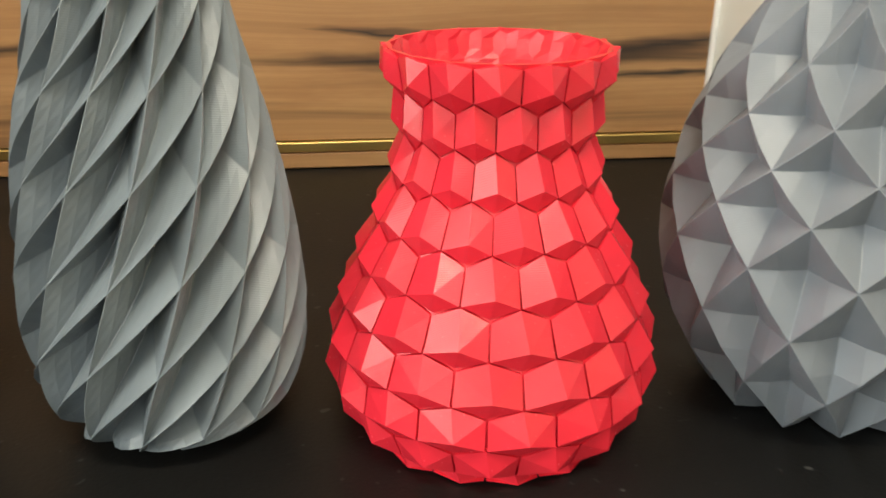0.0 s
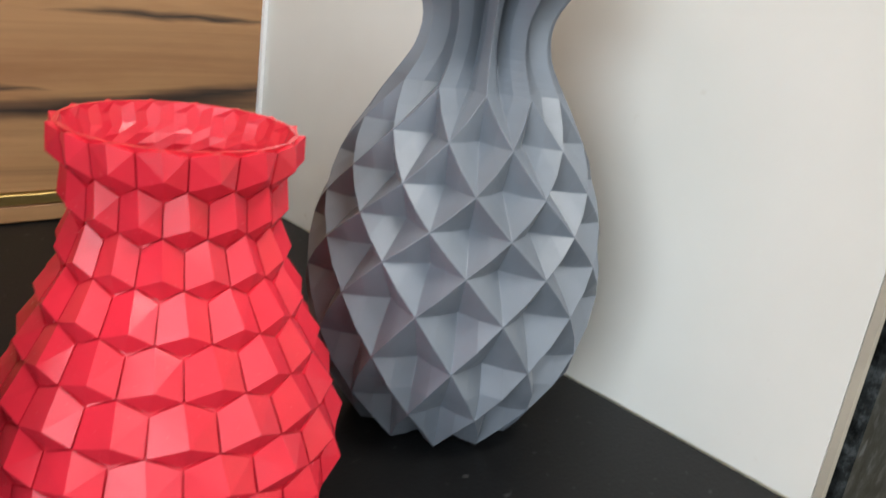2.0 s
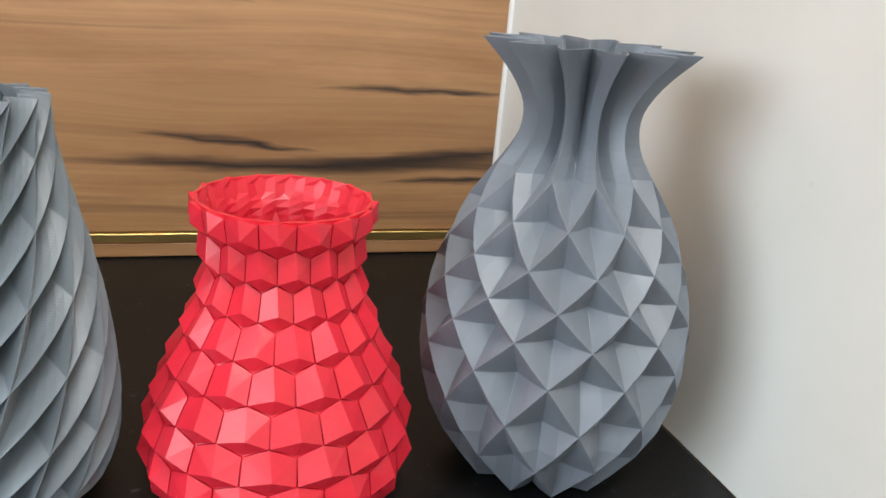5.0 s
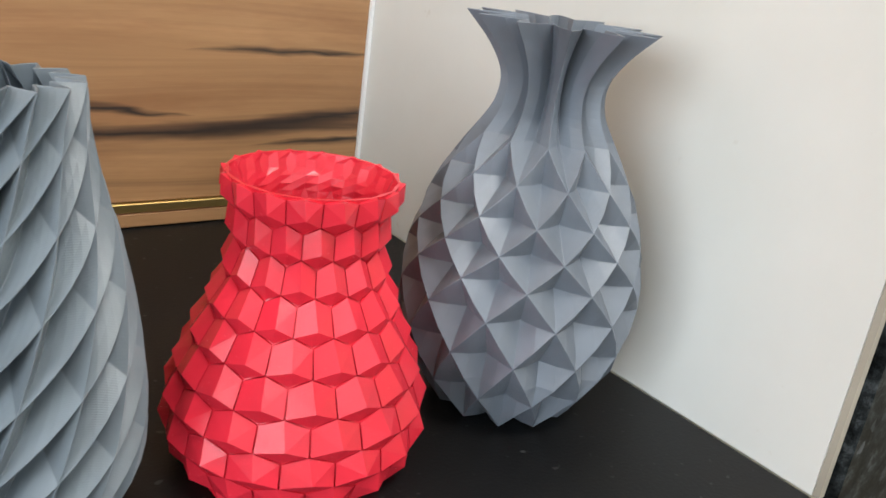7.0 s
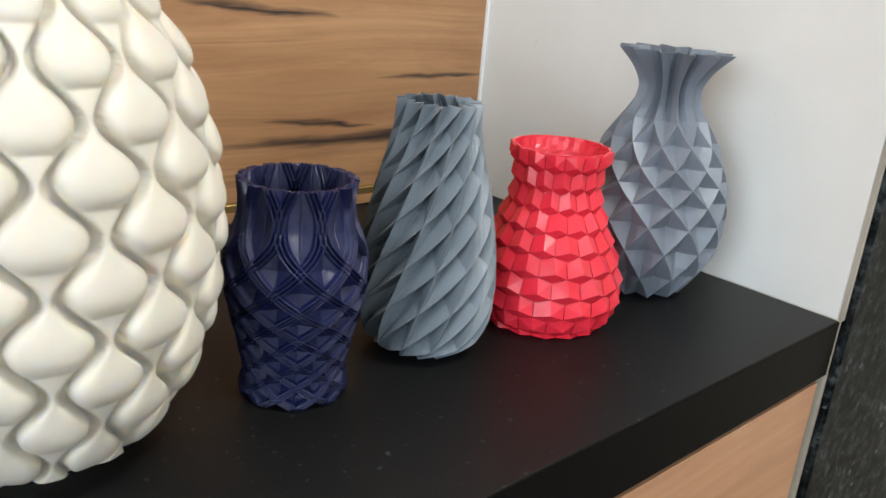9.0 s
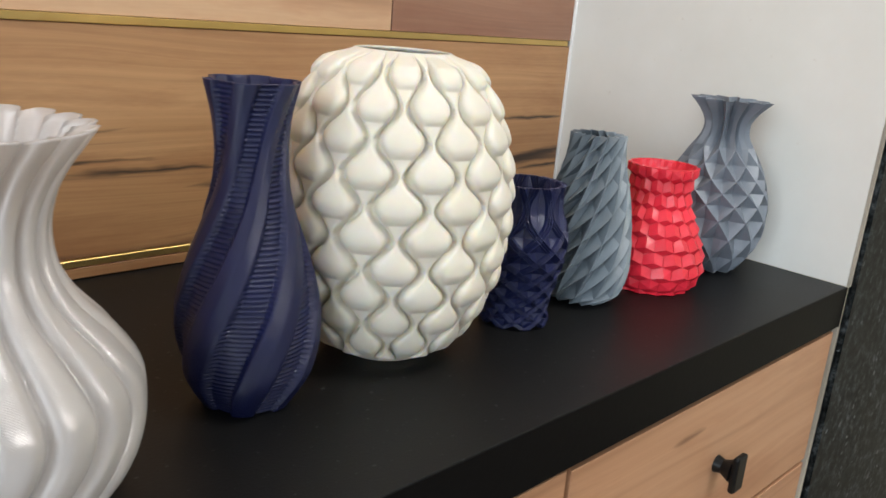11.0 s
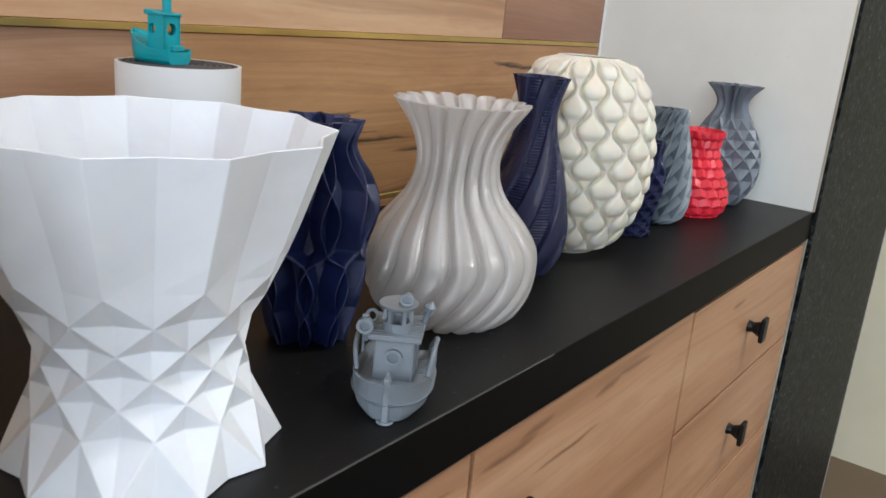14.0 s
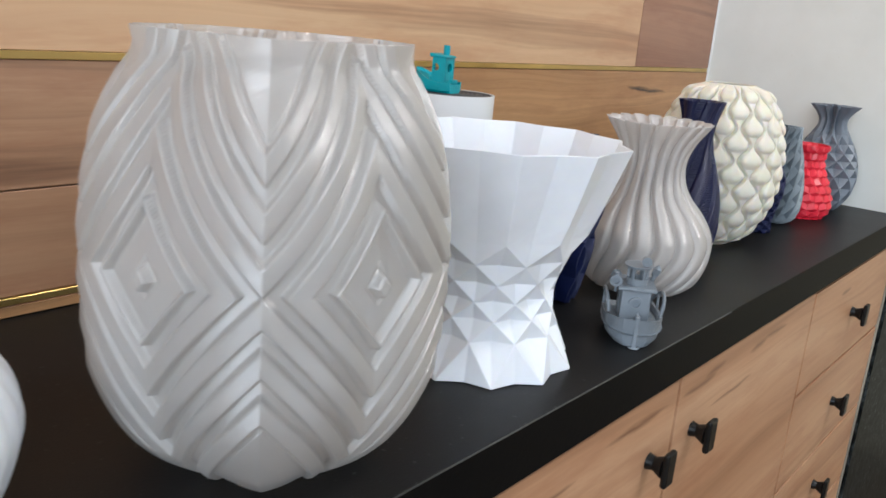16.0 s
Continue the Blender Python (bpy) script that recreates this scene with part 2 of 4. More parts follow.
def granite():
    m, nt, p = material("black_granite")
    vec = coords(nt)
    v = node(nt, "ShaderNodeTexVoronoi", Scale=300.0)
    nt.links.new(vec, v.inputs["Vector"])
    mott = noise_tex(nt, vec, 85.0, 6.0, 0.8)
    base = ramp(nt, mott, [(0.42, (0.002, 0.0025, 0.0025)), (0.53, (0.014, 0.016, 0.0165)), (0.70, (0.07, 0.08, 0.084))])
    flake = ramp(nt, v.outputs["Color"], [(0.88, (0, 0, 0)), (0.95, (1, 1, 1))])
    base = mix(nt, flake, base, (0.11, 0.122, 0.13))
    nt.links.new(base, p.inputs["Base Color"])
    p.inputs["Roughness"].default_value = 0.45
    p.inputs["Specular IOR Level"].default_value = 0.04
    bump(nt, p, mott, 0.12, 0.0008)
    return m


M_TOP = black_top()
M_TOP_EDGE = plain("black_edge_band", (0.004, 0.004, 0.0042), 0.5, 0.15, spec=0.05)
M_GRANITE = granite()
M_PANEL, _nt, _p = material("white_laminate")
_vec = coords(_nt)
_spots = ramp(_nt, noise_tex(_nt, _vec, 70.0, 3.0, 0.6), [(0.70, (0, 0, 0)), (0.76, (0.5, 0.5, 0.5))])
_tone = ramp(_nt, noise_tex(_nt, _vec, 14.0, 4.0), [(0.3, (0.715, 0.715, 0.665)), (0.7, (0.77, 0.77, 0.725))])
_nt.links.new(mix(_nt, _spots, _tone, (0.60, 0.56, 0.48)), _p.inputs["Base Color"])
_p.inputs["Roughness"].default_value = 0.5
bump(_nt, _p, noise_tex(_nt, _vec, 160.0, 3.0), 0.08, 0.0006)
M_EDGE = plain("white_edging", (0.86, 0.86, 0.84), 0.4, 0.05, spread=0.03)
M_PLASTER = plain("cream_paint", (0.76, 0.70, 0.52), 0.8, 0.3, 90.0, spread=0.04)
M_BEIGE = plain("beige_paint", (0.42, 0.39, 0.33), 0.8, 0.3, 90.0, spread=0.04)
M_WORN = plain("worn_edging", (0.34, 0.31, 0.25), 0.7, 0.6, 150.0, spread=0.35)
M_CEIL = plain("ceiling_paint", (0.82, 0.81, 0.78), 0.85, 0.2, spread=0.02)
M_FLOOR = plain("brown_floor", (0.17, 0.115, 0.07), 0.45, 0.1)
M_BRASS = plain("brass", (0.60, 0.42, 0.15), 0.30, 0.5, 60.0, metal=0.9, spread=0.35)
M_KNOB = plain("black_metal", (0.006, 0.006, 0.006), 0.4, 0.1, spec=0.22)
M_CARCASS = plain("dark_gap", (0.004, 0.003, 0.0025), 0.8, spec=0.1)
M_SPEAKER = plain("white_shell", (0.80, 0.80, 0.80), 0.35, 0.03, spread=0.02)
M_GRILLE = plain("grey_rubber", (0.075, 0.075, 0.08), 0.6)
M_GRILLE_GAP = plain("grille_gap", (0.015, 0.015, 0.015), 0.7)
M_CABLE = plain("black_cable", (0.012, 0.012, 0.012), 0.5)
M_FRAME = plain("white_window_frame", (0.75, 0.75, 0.74), 0.4)
M_DIFF, _nt, _p = material("lamp_diffuser")
_p.inputs["Emission Color"].default_value = (1.0, 0.93, 0.83, 1)
_p.inputs["Emission Strength"].default_value = 2.0

# ---------------------------------------------------------------- building helpers


def link_mesh(name, verts, faces, mat, parent=None, smooth=False):
    me = bpy.data.meshes.new(name)
    me.from_pydata([tuple(v) for v in verts], [], [tuple(f) for f in faces])
    me.materials.append(mat)
    me.polygons.foreach_set("use_smooth", [smooth] * len(me.polygons))
    me.update()
    ob = new(name, me)
    if parent is not None:
        ob.parent = parent
    return ob


def part(name, bm, mat, parent=None, label=""):
    me = bpy.data.meshes.new(name)
    bm.to_mesh(me)
    bm.free()
    me.materials.append(mat)
    ob = new(name, me)
    if parent is not None:
        ob.parent = parent
    return tagged(ob, label)


def box_bm(x0, x1, y0, y1, z0, z1, bevel=0.0, seg=2):
    bm = bmesh.new()
    bmesh.ops.create_cube(bm, size=1.0)
    for v in bm.verts:
        v.co = Vector((x0 + (v.co.x + 0.5) * (x1 - x0), y0 + (v.co.y + 0.5) * (y1 - y0), z0 + (v.co.z + 0.5) * (z1 - z0)))
    if bevel:
        bmesh.ops.bevel(bm, geom=list(bm.edges), offset=bevel, segments=seg, affect="EDGES", profile=0.6)
    return bm


def cyl_bm(r0, r1, z0, z1, n=24, m=None, bevel=0.0):
    bm = bmesh.new()
    bmesh.ops.create_cone(bm, cap_ends=True, segments=n, radius1=r0, radius2=r1, depth=z1 - z0)
    bmesh.ops.translate(bm, verts=bm.verts, vec=(0, 0, (z0 + z1) / 2))
    if bevel:
        rim = [e for e in bm.edges if abs(e.verts[0].co.z - e.verts[1].co.z) < 1e-7]
        bmesh.ops.bevel(bm, geom=rim, offset=bevel, segments=2, affect="EDGES", profile=0.5)
    if m is not None:
        bmesh.ops.transform(bm, matrix=m, verts=bm.verts)
    return bm


def ring_bm(r_out, r_in, z0, z1, n=32, m=None):
    bm = bmesh.new()
    loops = []
    for r, z in ((r_out, z0), (r_out, z1), (r_in, z1), (r_in, z0)):
        loops.append([bm.verts.new((r * math.cos(2 * math.pi * i / n), r * math.sin(2 * math.pi * i / n), z)) for i in range(n)])
    for a in range(4):
        b = (a + 1) % 4
        for i in range(n):
            j = (i + 1) % n
            bm.faces.new((loops[a][i], loops[a][j], loops[b][j], loops[b][i]))
    if m is not None:
        bmesh.ops.transform(bm, matrix=m, verts=bm.verts)
    bm.normal_update()
    return bm


def smooth_curve(points):
    """A smooth radius over height through (z, r) points."""
    zs, rs = [p[0] for p in points], [p[1] for p in points]
    slopes = np.gradient(np.array(rs), np.array(zs))

    def radius(z):
        z = np.clip(np.asarray(z, float), zs[0], zs[-1])
        i = np.clip(np.searchsorted(zs, z) - 1, 0, len(zs) - 2)
        z0, z1 = np.array(zs)[i], np.array(zs)[i + 1]
        h = z1 - z0
        t = (z - z0) / h
        r0, r1, s0, s1 = np.array(rs)[i], np.array(rs)[i + 1], slopes[i], slopes[i + 1]
        return (2 * t**3 - 3 * t**2 + 1) * r0 + (t**3 - 2 * t**2 + t) * h * s0 + (3 * t**2 - 2 * t**3) * r1 + (t**3 - t**2) * h * s1

    return radius


def grid_vase(name, height, surface, nz, nth, wall, mat, smooth=True, inner_step=3):
    """A thin-walled vessel from surface(theta, v) -> radius, turn, z, with v from 0 at the foot to 1 at the rim.
    The inside is a coarser skin, kept wall behind the deepest hollow near it."""
    v, th = np.meshgrid(np.linspace(0, 1, nz), np.linspace(0, 2 * np.pi, nth, endpoint=False), indexing="ij")
    r, turn, z = surface(th, v)
    deep = r.copy()
    for k in range(1, inner_step):
        deep[k:] = np.minimum(deep[k:], r[:-k])
        deep[:-k] = np.minimum(deep[:-k], r[k:])
    pick = sorted({*range(nz - 1, 0, -inner_step), 1}, reverse=True)
    rings = [np.stack([r * np.cos(turn), r * np.sin(turn), z], -1)]
    ri, ai, zi = (deep - wall)[pick], turn[pick], np.maximum(z, 0.0025)[pick]
    rings.append(np.stack([ri * np.cos(ai), ri * np.sin(ai), zi], -1))
    pts = np.concatenate(rings)
    n = len(pts)
    pts = pts.reshape(-1, 3)
    faces = []
    for i in range(n - 1):
        a = i * nth
        for j in range(nth):
            k = (j + 1) % nth
            faces.append((a + j, a + k, a + nth + k, a + nth + j))
    faces.append(tuple(range(nth - 1, -1, -1)))
    faces.append(tuple(range((n - 1) * nth, n * nth)))
    return link_mesh(name, pts, faces, mat, smooth=smooth)


def crisp(ob, width=0.0003, angle=24):
    """The fine rounded edge that the printer's nozzle leaves along each fold."""
    m = ob.modifiers.new("edge", "BEVEL")
    m.width, m.segments, m.limit_method, m.angle_limit = width, 1, "ANGLE", radians(angle)
    m.use_clamp_overlap = True
    return ob


def folded_vase(name, rows, radius, depth, columns, shift, wall, mat, neck=(), sub=2, phase=0.0, tuck=0.0, lean=0.0):
    """A vessel folded into ridges: in each row peaks and hollows alternate; ridges run from peak to peak of the next row,
    turned by shift. depth(z) is how deep the hollows lie. neck: heights above the rows where the folds run straight up."""
    step = math.pi / columns
    tris = []

    def at(k, i, hollow):
        theta, z = i * step + k * shift + phase, rows[k]
        if hollow and tuck and 0 < k < len(rows) - 1:
            theta += tuck * (step + shift) + lean
            z += tuck * (rows[k + 1] - rows[k])
        return (theta, z, 1.0 if hollow else 0.0)

    for k in range(len(rows) - 1):
        for i in range(0, 2 * columns, 2):
            p, q = at(k, i, False), at(k, i + 2, False)
            s, t = at(k + 1, i, False), at(k + 1, i + 2, False)
            lo, hi = at(k, i + 1, True), at(k + 1, i + 1, True)
            tris += [(p, hi, s), (p, t, hi), (p, lo, t), (lo, q, t)]
    last = len(rows) - 1
    levels = [rows[-1], *neck]
    for a in range(len(levels) - 1):
        for i in range(2 * columns):
            b0 = i * step + last * shift + phase
            b1 = b0 + step
            d0, d1 = float(i % 2), float((i + 1) % 2)
            z0, z1 = levels[a], levels[a + 1]
            tris += [((b0, z0, d0), (b1, z0, d1), (b1, z1, d1)), ((b0, z0, d0), (b1, z1, d1), (b0, z1, d0))]
    index, verts, faces = {}, [], []

    def vertex(theta, z, d, inner):
        key = (round(theta % (2 * math.pi), 5) % 6.28318, round(z, 6), inner)
        if key not in index:
            r = float(radius(z)) - depth(z) * d - (wall if inner else 0.0)
            index[key] = len(verts)
            verts.append((r * math.cos(theta), r * math.sin(theta), z))
        return index[key]

    for a, b, c in tris:
        for inner in (0, 1):
            pts = {}
            for u in range(sub + 1):
                for w in range(sub + 1 - u):
                    f, g = u / sub, w / sub
                    th, z, d = (a[m] * (1 - f - g) + b[m] * f + c[m] * g for m in range(3))
                    pts[u, w] = vertex(th, z, d, inner)
            for u in range(sub):
                for w in range(sub - u):
                    quads = [(pts[u, w], pts[u + 1, w], pts[u, w + 1])]
                    if u + w < sub - 1:
                        quads.append((pts[u + 1, w], pts[u + 1, w + 1], pts[u, w + 1]))
                    for f3 in quads:
                        if len(set(f3)) == 3:
                            faces.append(f3[::-1] if inner else f3)
    top, foot = levels[-1], rows[0]
    for z, flip in ((top, False),):
        outer = sorted([k for k in index if abs(k[1] - round(z, 6)) < 1e-9 and k[2] == 0])
        for m in range(len(outer)):
            k0, k1 = outer[m], outer[(m + 1) % len(outer)]
            i0, i1 = (k0[0], k0[1], 1), (k1[0], k1[1], 1)
            if i0 in index and i1 in index:
                faces.append((index[k0], index[k1], index[i1], index[i0]))
    ring = [index[k] for k in sorted(k for k in index if abs(k[1] - round(foot, 6)) < 1e-9 and k[2] == 0)]
    faces.append(tuple(ring[::-1]))
    return link_mesh(name, verts, faces, mat)

# ---------------------------------------------------------------- the setting
DEPTH = 0.30            # the top's depth, from the wall to its front edge
TOP_T = 0.033           # its thickness
TOP_X0 = -2.05


def structure(name, bm, mat, label, category):
    return tagged(part(name, bm, mat), label, category, kind="structure")


structure("floor", box_bm(ROOM_X0 - 0.1, ROOM_X1 + 0.1, ROOM_Y0 - 0.1, 2.2, FLOOR_Z - 0.1, FLOOR_Z), M_FLOOR, "brown stone floor of the room", "floor")
structure("ceiling", box_bm(ROOM_X0 - 0.1, ROOM_X1 + 0.1, ROOM_Y0 - 0.1, 2.2, CEIL_Z, CEIL_Z + 0.1), M_CEIL, "white painted flat ceiling", "ceiling")
structure("wall_east", box_bm(ROOM_X1, ROOM_X1 + 0.1, ROOM_Y0, 2.1, FLOOR_Z, CEIL_Z), M_PLASTER, "cream painted plaster wall beyond the opening", "wall")
# unseen wall, added; its dull beige keeps reflections in granite and top dark
wall_s = tagged(new("wall_south"), "unseen beige wall, added with a wide opening for fill light", "wall", kind="structure")
for x0, x1, z0, z1 in ((ROOM_X0, SOUTH_X0, FLOOR_Z, CEIL_Z), (SOUTH_X1, ROOM_X1, FLOOR_Z, CEIL_Z), (SOUTH_X0, SOUTH_X1, FLOOR_Z, SOUTH_Z0), (SOUTH_X0, SOUTH_X1, SOUTH_Z1, CEIL_Z)):
    part("wall_piece", box_bm(x0, x1, ROOM_Y0 - 0.12, ROOM_Y0, z0, z1), M_BEIGE, wall_s)
structure("wall_far", box_bm(0.62, ROOM_X1, 2.1, 2.2, FLOOR_Z, CEIL_Z), M_PLASTER, "cream painted wall at the passage's end", "wall")
wall_w = tagged(new("wall_west"), "cream painted wall with a window opening", "wall", kind="structure")
for bounds in ((ROOM_Y0, WINDOW_Y0, FLOOR_Z, CEIL_Z), (WINDOW_Y1, 0.1, FLOOR_Z, CEIL_Z), (WINDOW_Y0, WINDOW_Y1, FLOOR_Z, WINDOW_Z0), (WINDOW_Y0, WINDOW_Y1, WINDOW_Z1, CEIL_Z)):
    part("wall_piece", box_bm(ROOM_X0 - 0.12, ROOM_X0, *bounds), M_PLASTER, wall_w)

# wood-clad wall: boards with brass strips between them
wall_n = tagged(new("wall_north"), "wood laminate wall cladding with thin brass inlays", "wall", kind="structure")
STRIP_Z, STRIP_H = 0.1575, 0.0055
SEAM_X = -0.232
part("backing", box_bm(-3.4, 0.0, 0.012, 0.10, FLOOR_Z, CEIL_Z), M_CARCASS, wall_n)
JOINT_X = -0.678
for x0, x1, z0, z1, mat in (
    (JOINT_X + 0.0006, 0.0, 0.0135, STRIP_Z, M_WALL_WOOD),
    (-1.9, JOINT_X - 0.0006, 0.0805, STRIP_Z, M_WALL_WOOD_D),
    (-1.9, JOINT_X - 0.0006, 0.0135, 0.0795, M_WALL_WOOD_D),
    (-3.4, -1.9012, 0.0135, STRIP_Z, M_WALL_WOOD),
    (SEAM_X + 0.0006, 0.0, STRIP_Z + STRIP_H, 0.62, M_WALL_WOOD_C),
    (-1.35, SEAM_X - 0.0006, STRIP_Z + STRIP_H, 0.62, M_WALL_WOOD_B),
    (-3.4, -1.3512, STRIP_Z + STRIP_H, 0.62, M_WALL_WOOD_C),
    (-3.4, 0.0, 0.626, CEIL_Z, M_WALL_WOOD_B),
):
    part("board", box_bm(x0, x1, 0.0, 0.012, z0, z1, 0.0004, 1), mat, wall_n)
part("brass_strip", box_bm(-3.4, -0.006, -0.0012, 0.012, STRIP_Z + 0.0003, STRIP_Z + STRIP_H - 0.0003, 0.0004, 1), M_BRASS, wall_n, "polished brass inlay strip")
part("brass_strip", box_bm(-3.4, -0.001, -0.0012, 0.012, 0.6203, 0.6257, 0.0004, 1), M_BRASS, wall_n, "polished brass inlay strip")
part("brass_strip", box_bm(-3.4, -0.001, -0.0022, 0.012, 0.0085, 0.0132, 0.0005, 1), M_BRASS, wall_n, "polished brass inlay strip")
part("base_board", box_bm(-3.4, -0.001, -0.0015, 0.012, 0.0005, 0.0080, 0.0006, 1), M_WALL_WOOD, wall_n)

# white end panel and granite jamb
structure("end_panel", box_bm(0.0, 0.018, -DEPTH + 0.002, 0.10, 0.0, CEIL_Z), M_PANEL, "white laminate end panel with scuffed lower edge", "panel")
tagged(part("panel_edging", box_bm(0.0003, 0.0036, -DEPTH - 0.0005, -DEPTH + 0.0018, 0.0, CEIL_Z), M_WORN), "chipped cream edging of the white panel", "trim", kind="structure")
structure("corner_trim", box_bm(-0.0022, -0.0002, -0.0025, -0.0003, 0.0, CEIL_Z), M_EDGE, "thin white sealant line in the corner", "trim")
structure("granite_jamb", box_bm(0.0037, 0.56, -DEPTH - 0.004, -DEPTH + 0.0016, FLOOR_Z, CEIL_Z, 0.002, 1), M_GRANITE, "polished black granite jamb with pale flecks", "jamb")
structure("granite_edge", box_bm(0.561, 0.580, -DEPTH - 0.003, -DEPTH + 0.05, FLOOR_Z, CEIL_Z, 0.003, 1), plain("rough_grey_edge", (0.34, 0.35, 0.34), 0.7, 0.6, 120.0, spread=0.3), "rough unpolished granite edge", "trim")

# window in the west wall
win = tagged(new("window_1"), "white framed window letting in daylight", "window", kind="structure")
for y0, y1, z0, z1 in ((WINDOW_Y0, WINDOW_Y1, WINDOW_Z0, WINDOW_Z0 + 0.05), (WINDOW_Y0, WINDOW_Y1, WINDOW_Z1 - 0.05, WINDOW_Z1), (WINDOW_Y0, WINDOW_Y0 + 0.05, WINDOW_Z0 + 0.05, WINDOW_Z1 - 0.05), (WINDOW_Y1 - 0.05, WINDOW_Y1, WINDOW_Z0 + 0.05, WINDOW_Z1 - 0.05)):
    part("window_frame", box_bm(ROOM_X0 - 0.08, ROOM_X0 - 0.03, y0, y1, z0, z1, 0.004), M_FRAME, win)

# unseen frame, added round the south fill light
win = tagged(new("added_window"), "unseen white window frame, added round the south fill light", "window", kind="structure")
for x0, x1, z0, z1 in ((SOUTH_X0, SOUTH_X1, SOUTH_Z0, SOUTH_Z0 + 0.05), (SOUTH_X0, SOUTH_X1, SOUTH_Z1 - 0.05, SOUTH_Z1), (SOUTH_X0, SOUTH_X0 + 0.05, SOUTH_Z0 + 0.05, SOUTH_Z1 - 0.05), (SOUTH_X1 - 0.05, SOUTH_X1, SOUTH_Z0 + 0.05, SOUTH_Z1 - 0.05)):
    part("window_frame", box_bm(x0, x1, ROOM_Y0 - 0.08, ROOM_Y0 - 0.03, z0, z1, 0.004), M_FRAME, win)

# ceiling lamp
lamp = tagged(new("ceiling_light"), "long white ceiling light with a glowing diffuser", "ceiling light")
part("frame", box_bm(-0.45, 0.35, -1.15, -0.85, CEIL_Z - 0.05, CEIL_Z, 0.006), M_FRAME, lamp)
part("diffuser", box_bm(-0.41, 0.31, -1.125, -0.875, CEIL_Z - 0.056, CEIL_Z - 0.0502, 0.002, 1), M_DIFF, lamp, "glowing white diffuser")

# ---------------------------------------------------------------- sideboard
board = tagged(new("sideboard"), "sideboard with black top, oak-look fronts and black knobs", "sideboard")
part("top", box_bm(TOP_X0, -0.001, -DEPTH + 0.0009, 0.0, -TOP_T, 0.0, 0.0003, 1), M_TOP, board, "matte black laminate top, faintly dusty")
part("edge_band", box_bm(TOP_X0, -0.001, -DEPTH, -DEPTH + 0.0008, -TOP_T, -0.0001, 0.0003, 1), M_TOP_EDGE, board, "black plastic edge band")
part("worn_edge", box_bm(-1.30, -0.60, -DEPTH - 0.0002, -DEPTH + 0.0007, -0.0007, 0.0002, 0.0002, 1), plain("scuffed_edge", (0.055, 0.055, 0.052), 0.6, 0.6, 300.0, spread=0.8), board, "pale scuffed line along the front edge")
part("body", box_bm(TOP_X0 + 0.01, -0.004, -DEPTH + 0.024, -0.004, FLOOR_Z + 0.05, -TOP_T - 0.0005), M_CARCASS, board)
part("plinth", box_bm(TOP_X0 + 0.02, -0.01, -DEPTH + 0.05, -DEPTH + 0.07, FLOOR_Z, FLOOR_Z + 0.05), M_KNOB, board)
part("side_strip", box_bm(-0.0022, 0.0032, -DEPTH + 0.0005, -DEPTH + 0.02, FLOOR_Z, -TOP_T), M_WORN, board, "pale edging beside the drawers")


def knob(x, z, parent):
    y = -DEPTH + 0.002
    k = part("knob", cyl_bm(0.0062, 0.0050, 0.0, 0.005, 18, pose(x, y, z, 90, 0, 0)), M_KNOB, parent, "black metal T-shaped knob")
    part("neck", cyl_bm(0.0050, 0.0085, 0.005, 0.0125, 18, pose(x, y, z, 90, 0, 0)), M_KNOB, k)
    bm = box_bm(-0.0085, 0.0085, -0.0058, 0.0, -0.0132, 0.0132, 0.0019, 2)
    for v in bm.verts:
        v.co.x *= 1.0 - 0.22 * abs(v.co.z) / 0.0132
        v.co.y += 0.0015 * (abs(v.co.z) / 0.0132) ** 2 * (0 if v.co.y < -0.003 else -1)
    bmesh.ops.transform(bm, matrix=Matrix.Translation((x, y - 0.0120, z)), verts=bm.verts)
    part("grip", bm, M_KNOB, k)


def front(name, x0, x1, z0, z1, kx, kz):
    f = part(name, box_bm(x0, x1, -DEPTH + 0.002, -DEPTH + 0.02, z0, z1, 0.0004, 1), M_FRONT, board, "oak-look laminate front")
    if kx is not None:
        knob(kx, kz, f)


COL = (-0.3505, -0.674, -0.998, -1.322, -1.66, -2.03)
ROWS_Z = (-TOP_T - 0.003, -0.154, -0.270, -0.386, -0.50, -0.78)
for a, b in zip(ROWS_Z[:-1], ROWS_Z[1:]):
    front("drawer", COL[0] + 0.0022, -0.0045, b + 0.0019, a - 0.0019, -0.176, (a + b) / 2)
for i in range(5):
    x1, x0 = COL[i] - 0.0022, (COL + (-2.04,))[i + 1] + 0.0022
    if i < 4:
        kx = x0 + 0.034 if i % 2 == 0 else x1 - 0.034
        front("door", x0, x1, -0.78, -TOP_T - 0.003, kx, -0.088)

# near-black strips set in the gaps, standing in for the shade between the fronts
for x in COL[:-1]:
    part("gap_shade", box_bm(x - 0.0014, x + 0.0014, -DEPTH + 0.008, -DEPTH + 0.0238, -0.78, -TOP_T - 0.003), M_CARCASS, board)
for z in ROWS_Z[1:-1]:
    part("gap_shade", box_bm(COL[0] + 0.0016, -0.0048, -DEPTH + 0.008, -DEPTH + 0.0238, z - 0.0012, z + 0.0012), M_CARCASS, board)

# ---------------------------------------------------------------- vases


def place(ob, x, y, label, turn=0.0, category="vase", z=0.0005, group="vases on the sideboard"):
    ob.matrix_world = pose(x, y, z, 0, 0, turn)
    return tagged(ob, label, category, group)


def step_up(x, a, b):
    t = np.clip((x - a) / (b - a), 0, 1)
    return t * t * (3 - 2 * t)


